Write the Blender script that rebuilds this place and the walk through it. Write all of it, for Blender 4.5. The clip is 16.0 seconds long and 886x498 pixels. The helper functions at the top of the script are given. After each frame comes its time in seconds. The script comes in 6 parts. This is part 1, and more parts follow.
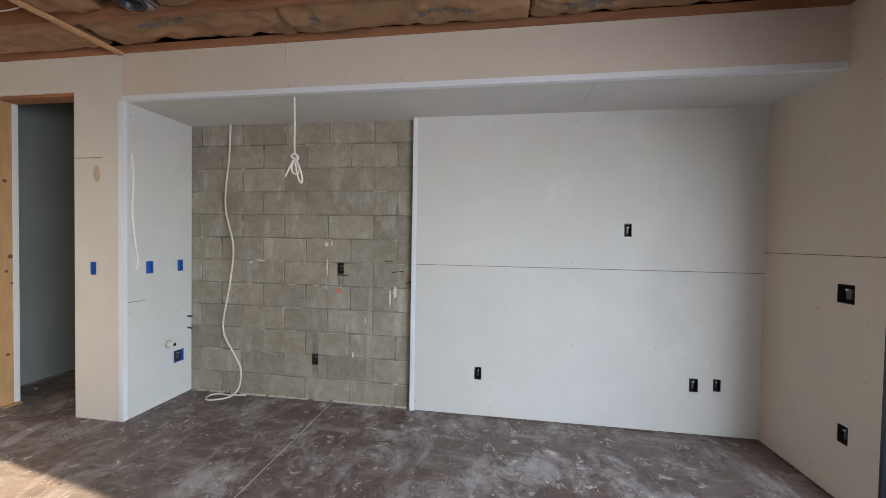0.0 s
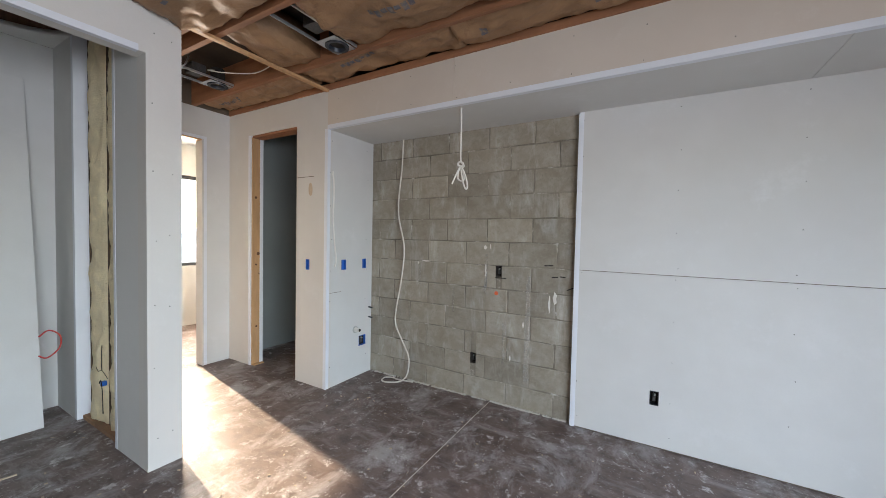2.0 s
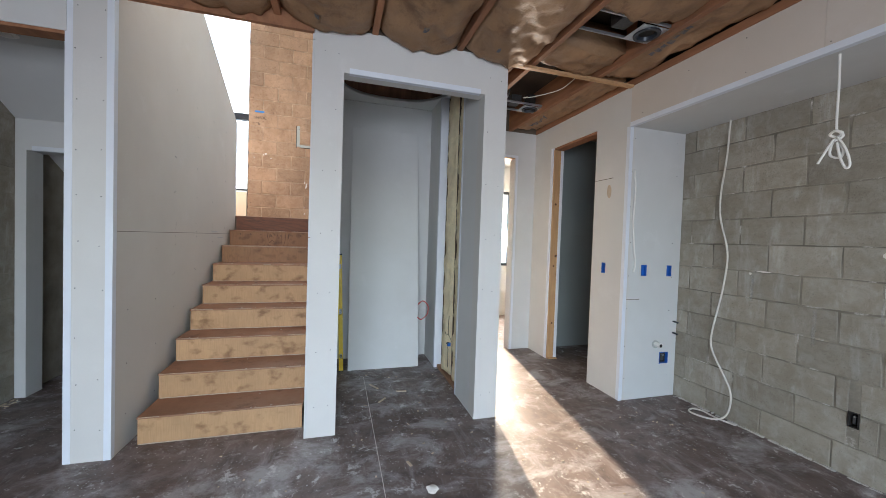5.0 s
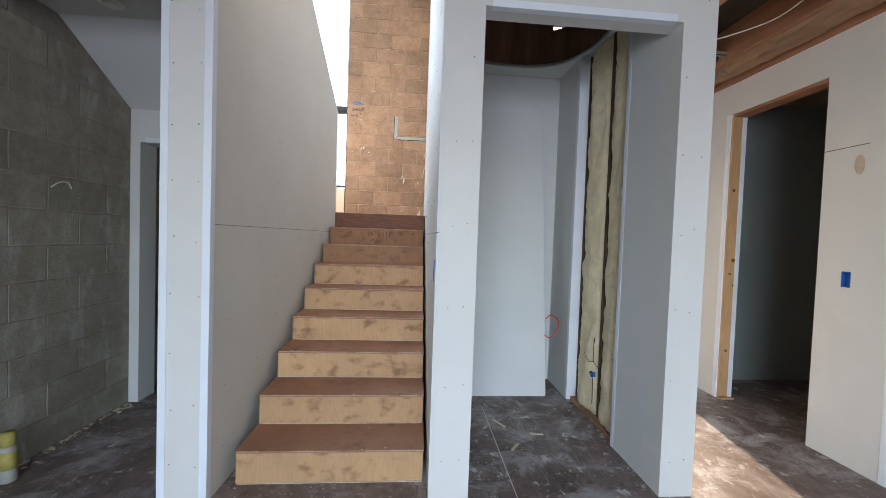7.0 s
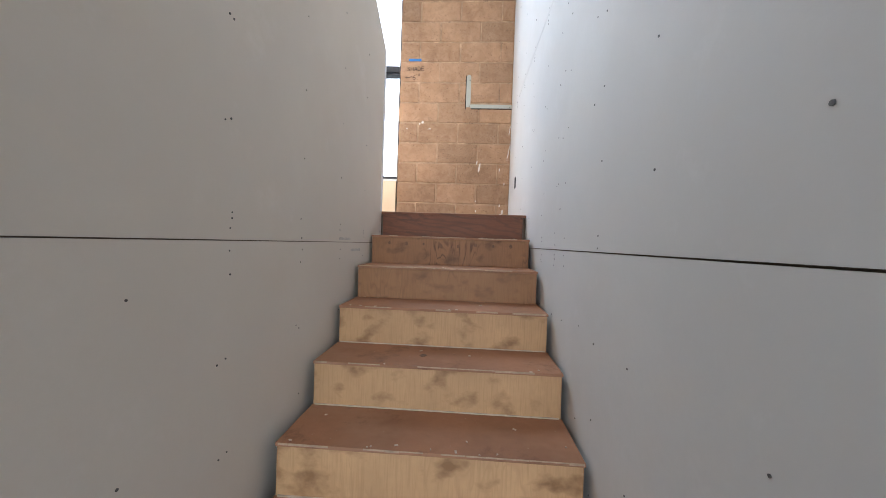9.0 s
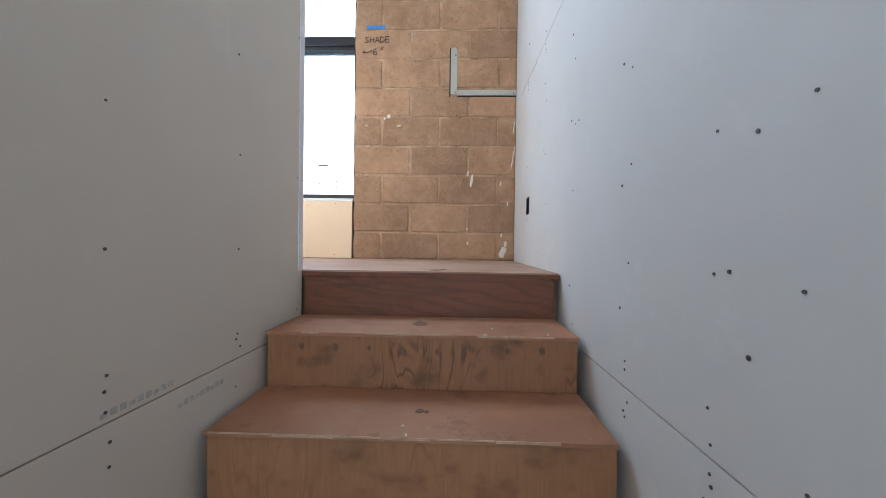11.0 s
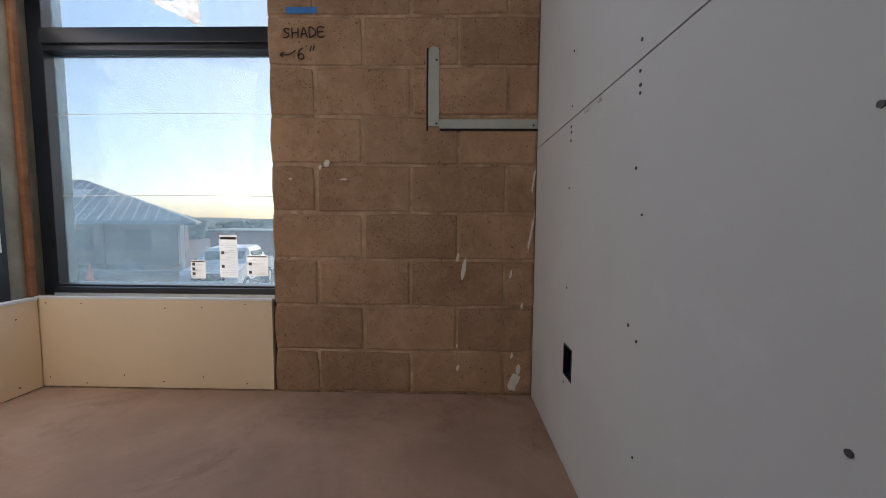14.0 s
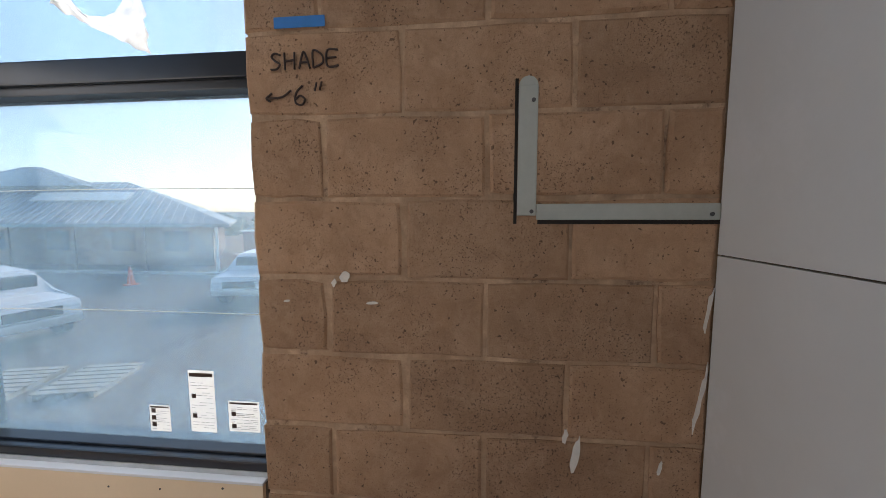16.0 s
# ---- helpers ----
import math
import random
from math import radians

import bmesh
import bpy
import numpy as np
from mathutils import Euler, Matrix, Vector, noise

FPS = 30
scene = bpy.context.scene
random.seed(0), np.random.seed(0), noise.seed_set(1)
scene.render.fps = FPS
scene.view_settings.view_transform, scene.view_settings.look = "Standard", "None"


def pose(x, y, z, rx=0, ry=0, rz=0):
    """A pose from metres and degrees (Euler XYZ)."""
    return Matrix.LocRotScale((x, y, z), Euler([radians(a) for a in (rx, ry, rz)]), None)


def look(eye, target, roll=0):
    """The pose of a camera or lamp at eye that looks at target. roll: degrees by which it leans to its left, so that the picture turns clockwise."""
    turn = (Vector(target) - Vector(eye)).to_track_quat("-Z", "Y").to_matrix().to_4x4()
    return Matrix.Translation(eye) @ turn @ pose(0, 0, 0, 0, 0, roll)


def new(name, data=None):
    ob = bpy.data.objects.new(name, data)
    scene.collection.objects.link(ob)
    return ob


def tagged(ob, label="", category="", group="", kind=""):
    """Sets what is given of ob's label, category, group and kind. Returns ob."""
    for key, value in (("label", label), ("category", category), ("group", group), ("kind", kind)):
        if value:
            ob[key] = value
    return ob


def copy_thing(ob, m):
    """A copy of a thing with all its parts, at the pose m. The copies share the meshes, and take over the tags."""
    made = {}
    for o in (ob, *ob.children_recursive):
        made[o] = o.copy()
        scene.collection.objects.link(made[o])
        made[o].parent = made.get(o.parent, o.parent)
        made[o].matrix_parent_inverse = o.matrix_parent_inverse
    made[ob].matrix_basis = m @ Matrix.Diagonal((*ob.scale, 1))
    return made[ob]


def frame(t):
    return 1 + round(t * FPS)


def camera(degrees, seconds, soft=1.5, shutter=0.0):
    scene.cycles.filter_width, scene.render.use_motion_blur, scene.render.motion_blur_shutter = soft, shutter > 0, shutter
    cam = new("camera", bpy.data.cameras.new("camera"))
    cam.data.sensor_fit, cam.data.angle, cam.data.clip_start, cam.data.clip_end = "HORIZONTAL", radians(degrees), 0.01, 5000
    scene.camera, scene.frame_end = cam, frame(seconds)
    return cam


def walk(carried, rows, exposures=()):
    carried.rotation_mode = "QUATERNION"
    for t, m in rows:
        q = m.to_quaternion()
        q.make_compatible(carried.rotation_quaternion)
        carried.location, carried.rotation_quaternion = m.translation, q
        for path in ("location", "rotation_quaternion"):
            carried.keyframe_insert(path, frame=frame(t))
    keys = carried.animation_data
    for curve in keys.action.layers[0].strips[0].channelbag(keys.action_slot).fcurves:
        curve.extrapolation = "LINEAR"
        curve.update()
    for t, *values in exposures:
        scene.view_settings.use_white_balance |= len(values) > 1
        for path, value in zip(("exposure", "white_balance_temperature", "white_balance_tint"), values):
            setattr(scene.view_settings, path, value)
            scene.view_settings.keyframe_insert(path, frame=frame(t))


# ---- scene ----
cam = camera(101.4, 16.0, 0.75)
PATH = [
    (0, (1.14, 0.352, 1.409), (0.849, 2.33, 1.364), 1.0),
    (0.5, (1.018, 0.357, 1.393), (0.626, 2.318, 1.358), 1.1),
    (1, (0.982, 0.356, 1.409), (0.474, 2.29, 1.366), 1.1),
    (1.5, (0.962, 0.322, 1.428), (0.292, 2.206, 1.375), 1.1),
    (2, (0.982, 0.345, 1.444), (-0.026, 2.071, 1.378), 1.2),
    (2.5, (0.996, 0.34, 1.437), (-0.315, 1.849, 1.375), 1.3),
    (3, (1.01, 0.32, 1.441), (-0.557, 1.562, 1.373), 1.5),
    (3.5, (1.036, 0.347, 1.428), (-0.741, 1.263, 1.364), 1.6),
    (4, (1.05, 0.328, 1.423), (-0.837, 0.987, 1.354), 1.7),
    (4.2, (1.046, 0.312, 1.411), (-0.856, 0.928, 1.35), 1.8),
    (6.3, (0.632, 0.205, 1.346), (-1.314, 0.658, 1.262), 1.8),
    (6.5, (0.542, 0.179, 1.344), (-1.42, 0.557, 1.255), 1.8),
    (7, (0.199, -0.022, 1.327), (-1.795, 0.13, 1.267), 2.0),
    (7.5, (-0.182, -0.115, 1.308), (-2.181, -0.123, 1.26), 1.7),
    (8, (-0.624, -0.229, 1.33), (-2.62, -0.338, 1.282), 2.5),
    (10.3, (-2.278, -0.357, 1.557), (-4.275, -0.455, 1.547), 0.9),
    (10.5, (-2.375, -0.339, 1.613), (-4.373, -0.412, 1.603), 0.9),
    (11, (-2.581, -0.328, 1.687), (-4.58, -0.397, 1.664), 0.8),
    (11.5, (-2.777, -0.341, 1.865), (-4.776, -0.411, 1.844), 0.4),
    (12, (-2.933, -0.255, 1.945), (-4.932, -0.321, 1.92), 0.3),
    (12.5, (-3.089, -0.19, 2.014), (-5.087, -0.266, 1.97), 0.5),
    (13, (-3.223, -0.159, 2.132), (-5.216, -0.267, 2.013), 0.4),
    (13.5, (-3.362, -0.269, 2.224), (-5.358, -0.326, 2.103), 0.4),
    (14, (-3.573, -0.279, 2.338), (-5.567, -0.323, 2.193), 0.4),
    (14.5, (-3.74, -0.312, 2.391), (-5.734, -0.363, 2.246), 0.3),
    (15, (-3.922, -0.34, 2.576), (-5.911, -0.442, 2.385), 0.2),
    (15.5, (-4.073, -0.341, 2.636), (-6.061, -0.444, 2.446), 0.1),
    (16, (-4.239, -0.47, 2.744), (-6.22, -0.665, 2.557), -0.1),
]
EXPOSURES = [(0, 2.4, 6700, 12), (1.5, 2.4, 6500, 11), (3.0, 2.5, 6450, 14), (4.0, 2.32, 6250, 12), (7.0, 2.4, 6050, 10), (8.0, 2.4, 6250, 12), (10.5, 2.05, 6000, 10), (11.0, 1.92, 5880, 9), (12.0, 1.3, 6000, 11), (12.5, 0.82, 6200, 12), (13.0, 0.55, 6350, 14), (14.0, 0.24, 6550, 15), (15.0, 0.3, 6450, 14), (16, 0.46, 6350, 13)]
walk(cam, [(t, look(eye, target, roll)) for t, eye, target, roll in PATH], EXPOSURES)

# ---- light ----
SUN_UP, SUN_SIDE = 25.0, 9.5          # the sun stands out over -x, a little towards +y
world = bpy.data.worlds.new("world")
scene.world = world
world.use_nodes = True
sky = world.node_tree.nodes.new("ShaderNodeTexSky")
sky.sky_type, sky.sun_disc = "NISHITA", False
sky.sun_elevation, sky.sun_rotation = radians(SUN_UP), radians(-90 + SUN_SIDE)
sky.dust_density = 1.5
background = world.node_tree.nodes["Background"]
background.inputs["Strength"].default_value = 0.15
world.node_tree.links.new(sky.outputs[0], background.inputs[0])


def lamp(name, kind, m, power, colour, **more):
    data = bpy.data.lights.new(name, kind)
    data.energy, data.color = power, colour
    for key, value in more.items():
        if key == "angle":
            data.angle = value
        if key == "spread":
            data.spread = value
        if key == "size":
            data.shape, data.size, data.size_y = "RECTANGLE", value[0], value[1]
    ob = new(name, data)
    ob.matrix_world = m
    return ob


a, b = radians(SUN_UP), radians(SUN_SIDE)
sun_way = Vector((math.cos(a) * math.cos(b), -math.cos(a) * math.sin(b), -math.sin(a)))
lamp("sun", "SUN", look((0, 0, 20), Vector((0, 0, 20)) + sun_way), 2.1, (1.0, 0.76, 0.52), angle=radians(1.4))
# daylight in the openings: the wide glass door, the upper part of the stair window
lamp("door_daylight", "AREA", look((3.2, -0.35, 1.45), (0.2, 0.55, -0.2)), 27, (0.84, 0.91, 1.0), size=(2.5, 1.7), spread=radians(152))
lamp("stair_daylight", "AREA", look((-5.3, -1.62, 4.3), (-1.3, -0.35, 1.7)), 16.5, (0.84, 0.92, 1.0), size=(1.05, 1.5))
lamp("side_daylight", "AREA", look((-4.45, -2.13, 2.85), (-5.25, -1.6, 1.6)), 5, (1.0, 0.90, 0.78), size=(0.9, 1.3))
# unseen warm fill added upstairs to brighten the landing's block wall
lamp("upstairs_daylight", "AREA", look((-1.45, -0.9, 4.3), (-4.6, -1.0, 2.6)), 10, (1.0, 0.88, 0.76), size=(1.9, 1.7))
# narrow warm lamp in the end-room window, added to widen the floor's sun patch
lamp("end_room_daylight", "AREA", look((-5.32, 3.06, 1.75), (0, 1.3, 0.2)), 30, (1.0, 0.80, 0.60), size=(0.42, 1.0))

# ---- materials ----


def mat(name, base, rough=0.7, vary=0.12, scale=6.0, fine=60.0, bump=0.15, metal=0.0, second=None, patch=None, spot=None, island=0.0, obj=0.0, stretch=(1, 1, 1), depth=0.004, patch_scale=1.6, patch_at=0.55, patch_soft=0.12, grain=None, warp=0.0):
    """A surface with colour that varies at two scales, fine relief, and, if given, patches of a second colour and small specks."""
    m = bpy.data.materials.new(name)
    m.use_nodes = True
    nt, L = m.node_tree, m.node_tree.links.new
    bsdf = nt.nodes["Principled BSDF"]
    bsdf.inputs["Roughness"].default_value, bsdf.inputs["Metallic"].default_value = rough, metal
    co = nt.nodes.new("ShaderNodeTexCoord")
    mp = nt.nodes.new("ShaderNodeMapping")
    geo = nt.nodes.new("ShaderNodeNewGeometry")
    mp.inputs["Scale"].default_value = stretch
    L(geo.outputs["Position"], mp.inputs["Vector"])

    def tex(size, detail=4.0, rough_=0.6):
        n = nt.nodes.new("ShaderNodeTexNoise")
        n.inputs["Scale"].default_value, n.inputs["Detail"].default_value, n.inputs["Roughness"].default_value = size, detail, rough_
        n.inputs["Distortion"].default_value = warp
        L(mp.outputs[0], n.inputs["Vector"])
        return n.outputs["Fac"]

    def mix(fac, a_, b_, kind="MIX"):
        n = nt.nodes.new("ShaderNodeMix")
        n.data_type, n.blend_type = "RGBA", kind
        for sock, value in ((n.inputs[0], fac), (n.inputs[6], a_), (n.inputs[7], b_)):
            if isinstance(value, (int, float)):
                sock.default_value = value
            elif isinstance(value, tuple):
                sock.default_value = (*value[:3], 1)
            else:
                L(value, sock)
        return n.outputs[2]

    def ramp(fac, lo, hi):
        n = nt.nodes.new("ShaderNodeMapRange")
        n.inputs[1].default_value, n.inputs[2].default_value = lo, hi
        L(fac, n.inputs[0])
        return n.outputs[0]

    dark = tuple(c * (1 - vary) for c in base)
    light = tuple(min(1, c * (1 + vary)) for c in base)
    big, small = tex(scale), tex(fine, 3.0)
    col = mix(ramp(big, 0.3, 0.7), dark, light)
    col = mix(ramp(small, 0.25, 0.75), mix(0.35 if vary > 0.03 else 0.1, col, dark), col)
    if second:
        col = mix(ramp(tex(scale * 0.45, 5.0, 0.7), 0.46, 0.66), col, second)
    if patch:
        col = mix(ramp(tex(patch_scale, 6.0, 0.75), patch_at, patch_at + patch_soft), col, patch)
    if grain:
        wave = nt.nodes.new("ShaderNodeTexWave")
        wave.wave_type, wave.bands_direction = "BANDS", "DIAGONAL"
        wave.inputs["Scale"].default_value, wave.inputs["Distortion"].default_value = grain[1], grain[2]
        wave.inputs["Detail"].default_value, wave.inputs["Detail Scale"].default_value = 2.0, 0.8
        L(mp.outputs[0], wave.inputs["Vector"])
        low = ramp(wave.outputs["Fac"], 0.55, 0.95)
        fade = nt.nodes.new("ShaderNodeMath")
        fade.operation = "MULTIPLY"
        fade.inputs[1].default_value = grain[3]
        L(low, fade.inputs[0])
        col = mix(fade.outputs[0], col, grain[0])
    if spot:
        vor = nt.nodes.new("ShaderNodeTexVoronoi")
        vor.inputs["Scale"].default_value = spot[1]
        L(mp.outputs[0], vor.inputs["Vector"])
        col = mix(ramp(vor.outputs["Distance"], spot[2], spot[2] * 0.4), col, spot[0])
    for amount, source in ((obj, "obj"), (island, "island")):
        if amount:
            out = nt.nodes.new("ShaderNodeObjectInfo").outputs["Random"] if source == "obj" else geo.outputs["Random Per Island"]
            mr = nt.nodes.new("ShaderNodeMapRange")
            mr.inputs[3].default_value, mr.inputs[4].default_value = 1 - amount, 1 + amount
            L(out, mr.inputs[0])
            comb = nt.nodes.new("ShaderNodeCombineColor")
            for k in range(3):
                L(mr.outputs[0], comb.inputs[k])
            col = mix(1.0, col, comb.outputs[0], "MULTIPLY")
    L(col, bsdf.inputs["Base Color"])
    bp = nt.nodes.new("ShaderNodeBump")
    bp.inputs["Strength"].default_value, bp.inputs["Distance"].default_value = bump, depth
    L(small, bp.inputs["Height"])
    L(bp.outputs[0], bsdf.inputs["Normal"])
    return m


DRYWALL = mat("drywall", (0.63, 0.627, 0.605), 0.72, 0.05, 1.1, 70, 0.06, second=(0.585, 0.577, 0.55), patch=(0.67, 0.665, 0.65), patch_scale=3.0, patch_at=0.58, patch_soft=0.2)
BEAD = mat("corner_bead", (0.72, 0.745, 0.785), 0.5, 0.03, 5, 80, 0.05)
# board darkened in its colour to carry the unlit room's shade
DIMBOARD = mat("dim_board", (0.26, 0.285, 0.275), 0.75, 0.08, 1.2, 70, 0.06)
CORE = mat("wall_core", (0.14, 0.105, 0.075), 0.85, 0.2, 4, 40)


class Nodes:
    """Short names for the nodes of one material, laid over positions in metres."""

    def __init__(self, name, rough):
        self.m = bpy.data.materials.new(name)
        self.m.use_nodes = True
        self.nt = self.m.node_tree
        self.bsdf = self.nt.nodes["Principled BSDF"]
        self.bsdf.inputs["Roughness"].default_value = rough
        self.geo = self.nt.nodes.new("ShaderNodeNewGeometry")

    def put(self, sock, value):
        if isinstance(value, (int, float)):
            sock.default_value = value
        elif isinstance(value, tuple):
            sock.default_value = (*value, 1)
        else:
            self.nt.links.new(value, sock)

    def noise(self, scale, detail=4.0, rough=0.6, warp=0.0, stretch=(1, 1, 1), turn=0.0):
        mp, n = self.nt.nodes.new("ShaderNodeMapping"), self.nt.nodes.new("ShaderNodeTexNoise")
        mp.inputs["Scale"].default_value = stretch
        mp.inputs["Rotation"].default_value = (0, 0, radians(turn))
        self.put(mp.inputs["Vector"], self.geo.outputs["Position"])
        self.put(n.inputs["Vector"], mp.outputs[0])
        for key, value in (("Scale", scale), ("Detail", detail), ("Roughness", rough), ("Distortion", warp)):
            n.inputs[key].default_value = value
        return n.outputs["Fac"]

    def span(self, fac, lo, hi, a_=0.0, b_=1.0):
        n = self.nt.nodes.new("ShaderNodeMapRange")
        for k, value in enumerate((lo, hi, a_, b_)):
            n.inputs[k + 1].default_value = value
        self.put(n.inputs[0], fac)
        return n.outputs[0]

    def calc(self, kind, a_, b_):
        n = self.nt.nodes.new("ShaderNodeMath")
        n.operation = kind
        self.put(n.inputs[0], a_)
        self.put(n.inputs[1], b_)
        return n.outputs[0]

    def mix(self, fac, a_, b_, kind="MIX"):
        n = self.nt.nodes.new("ShaderNodeMix")
        n.data_type, n.blend_type = "RGBA", kind
        for sock, value in ((n.inputs[0], fac), (n.inputs[6], a_), (n.inputs[7], b_)):
            self.put(sock, value)
        return n.outputs[2]

    def grey(self, value):
        n = self.nt.nodes.new("ShaderNodeCombineColor")
        for k in range(3):
            self.put(n.inputs[k], value)
        return n.outputs[0]

    def done(self, colour, height, strength, depth):
        bump = self.nt.nodes.new("ShaderNodeBump")
        bump.inputs["Strength"].default_value, bump.inputs["Distance"].default_value = strength, depth
        self.put(bump.inputs["Height"], height)
        self.put(self.bsdf.inputs["Normal"], bump.outputs[0])
        self.put(self.bsdf.inputs["Base Color"], colour)
        return self.m


def block_face(name, base, brown, pale, pore, pores=1.0, chalk=0.0):
    """Moulded concrete block: mottled tone, clustered open pores, sandy grain; each block has its own tone."""
    n = Nodes(name, 0.93)
    tone = n.mix(n.span(n.noise(2.2, 5.0, 0.65, 0.4), 0.32, 0.68), brown, base)
    tone = n.mix(n.calc("MULTIPLY", n.span(n.noise(11, 5.0, 0.7, 0.6), 0.42, 0.72), 0.6), tone, pale)
    tone = n.mix(n.calc("MULTIPLY", n.span(n.noise(17, 5.0, 0.75, 0.5), 0.50, 0.70), 0.65), tone, brown)
    grain = n.noise(420, 2.0, 0.7)
    tone = n.mix(n.span(grain, 0.3, 0.7, 0.0, 0.35), tone, brown)
    where = n.span(n.noise(5.0, 4.0, 0.65, 0.5), 0.44, 0.62)
    pits = n.calc("MULTIPLY", n.span(n.noise(190, 2.0, 0.6, 0.3), 0.60, 0.66), n.calc("MULTIPLY", where, pores))
    few = n.span(n.noise(95, 1.0, 0.5), 0.705, 0.74, 0.0, pores)
    holes = n.calc("MAXIMUM", pits, few)
    tone = n.mix(n.calc("MULTIPLY", holes, 0.68), tone, pore)
    if chalk:
        runs = n.calc("MULTIPLY", n.span(n.noise(7, 5.0, 0.7, 0.3, (1, 1, 0.28)), 0.54, 0.74), chalk)
        tone = n.mix(runs, tone, (0.66, 0.65, 0.62))
    info = n.nt.nodes.new("ShaderNodeObjectInfo")
    tone = n.mix(1.0, tone, n.grey(n.span(info.outputs["Random"], 0.0, 1.0, 0.85, 1.13)), "MULTIPLY")
    return n.done(tone, n.calc("SUBTRACT", n.calc("ADD", n.calc("MULTIPLY", grain, 0.35), n.noise(45, 3.0)), holes), 0.75, 0.006)


def worn_concrete(name):
    """Site concrete: brown-grey slab, pale plaster dust trodden into streaks and scuffs, small white spatters."""
    n = Nodes(name, 0.5)
    tone = n.mix(n.span(n.noise(1.5, 6.0, 0.65, 0.5), 0.35, 0.66), (0.118, 0.078, 0.063), (0.20, 0.153, 0.136))
    tone = n.mix(n.calc("MULTIPLY", n.span(n.noise(8, 8.0, 0.72, 0.3), 0.46, 0.64), 0.7), tone, (0.062, 0.044, 0.038))
    area = n.span(n.noise(0.8, 3.0, 0.55, 0.7), 0.30, 0.52, 0.3, 1.0)
    scuff = n.span(n.noise(3.4, 11.0, 0.74, 0.35, (1.0, 0.7, 1), 35), 0.49, 0.62)
    drag = n.span(n.noise(4.0, 9.0, 0.72, 0.2, (0.4, 1.9, 1), -28), 0.53, 0.65)
    haze = n.calc("MULTIPLY", n.calc("MULTIPLY", n.calc("MAXIMUM", scuff, n.calc("MULTIPLY", drag, 0.55)), area), 0.92)
    tone = n.mix(haze, tone, (0.42, 0.395, 0.385))
    crust = n.calc("MULTIPLY", n.span(n.noise(9, 10.0, 0.76, 0.3), 0.575, 0.63), n.calc("MULTIPLY", area, 0.9))
    tone = n.mix(crust, tone, (0.60, 0.58, 0.565))
    spat = n.calc("MULTIPLY", n.span(n.noise(60, 2.0, 0.5), 0.66, 0.70), n.span(n.noise(2.4, 3.0), 0.42, 0.58))
    tone = n.mix(n.calc("MULTIPLY", spat, 0.9), tone, (0.66, 0.64, 0.62))
    n.put(n.bsdf.inputs["Roughness"], n.span(n.calc("MAXIMUM", haze, n.noise(5, 4.0)), 0.2, 0.8, 0.36, 0.66))
    return n.done(tone, n.calc("ADD", n.noise(60, 4.0), n.calc("ADD", haze, crust)), 0.35, 0.004)


CONCRETE = worn_concrete("concrete_floor")
BLOCK = block_face("grey_block", (0.36, 0.325, 0.262), (0.245, 0.213, 0.162), (0.455, 0.428, 0.372), (0.12, 0.10, 0.077), 0.45, 0.42)
MORTAR = mat("mortar", (0.25, 0.222, 0.175), 0.95, 0.5, 3.5, 120, 0.6, patch=(0.58, 0.55, 0.50), patch_scale=7, patch_at=0.55)
MORTAR_DIM = mat("flush_mortar", (0.33, 0.295, 0.235), 0.95, 0.3, 4.5, 120, 0.5)
TANBLOCK = block_face("tan_block", (0.50, 0.315, 0.19), (0.30, 0.178, 0.104), (0.565, 0.385, 0.255), (0.06, 0.035, 0.02), 1.0)
TANMORTAR = mat("tan_mortar", (0.50, 0.345, 0.225), 0.95, 0.4, 11, 120, 0.8, second=(0.35, 0.225, 0.14), patch=(0.19, 0.12, 0.08), patch_scale=8, patch_at=0.58, patch_soft=0.08)

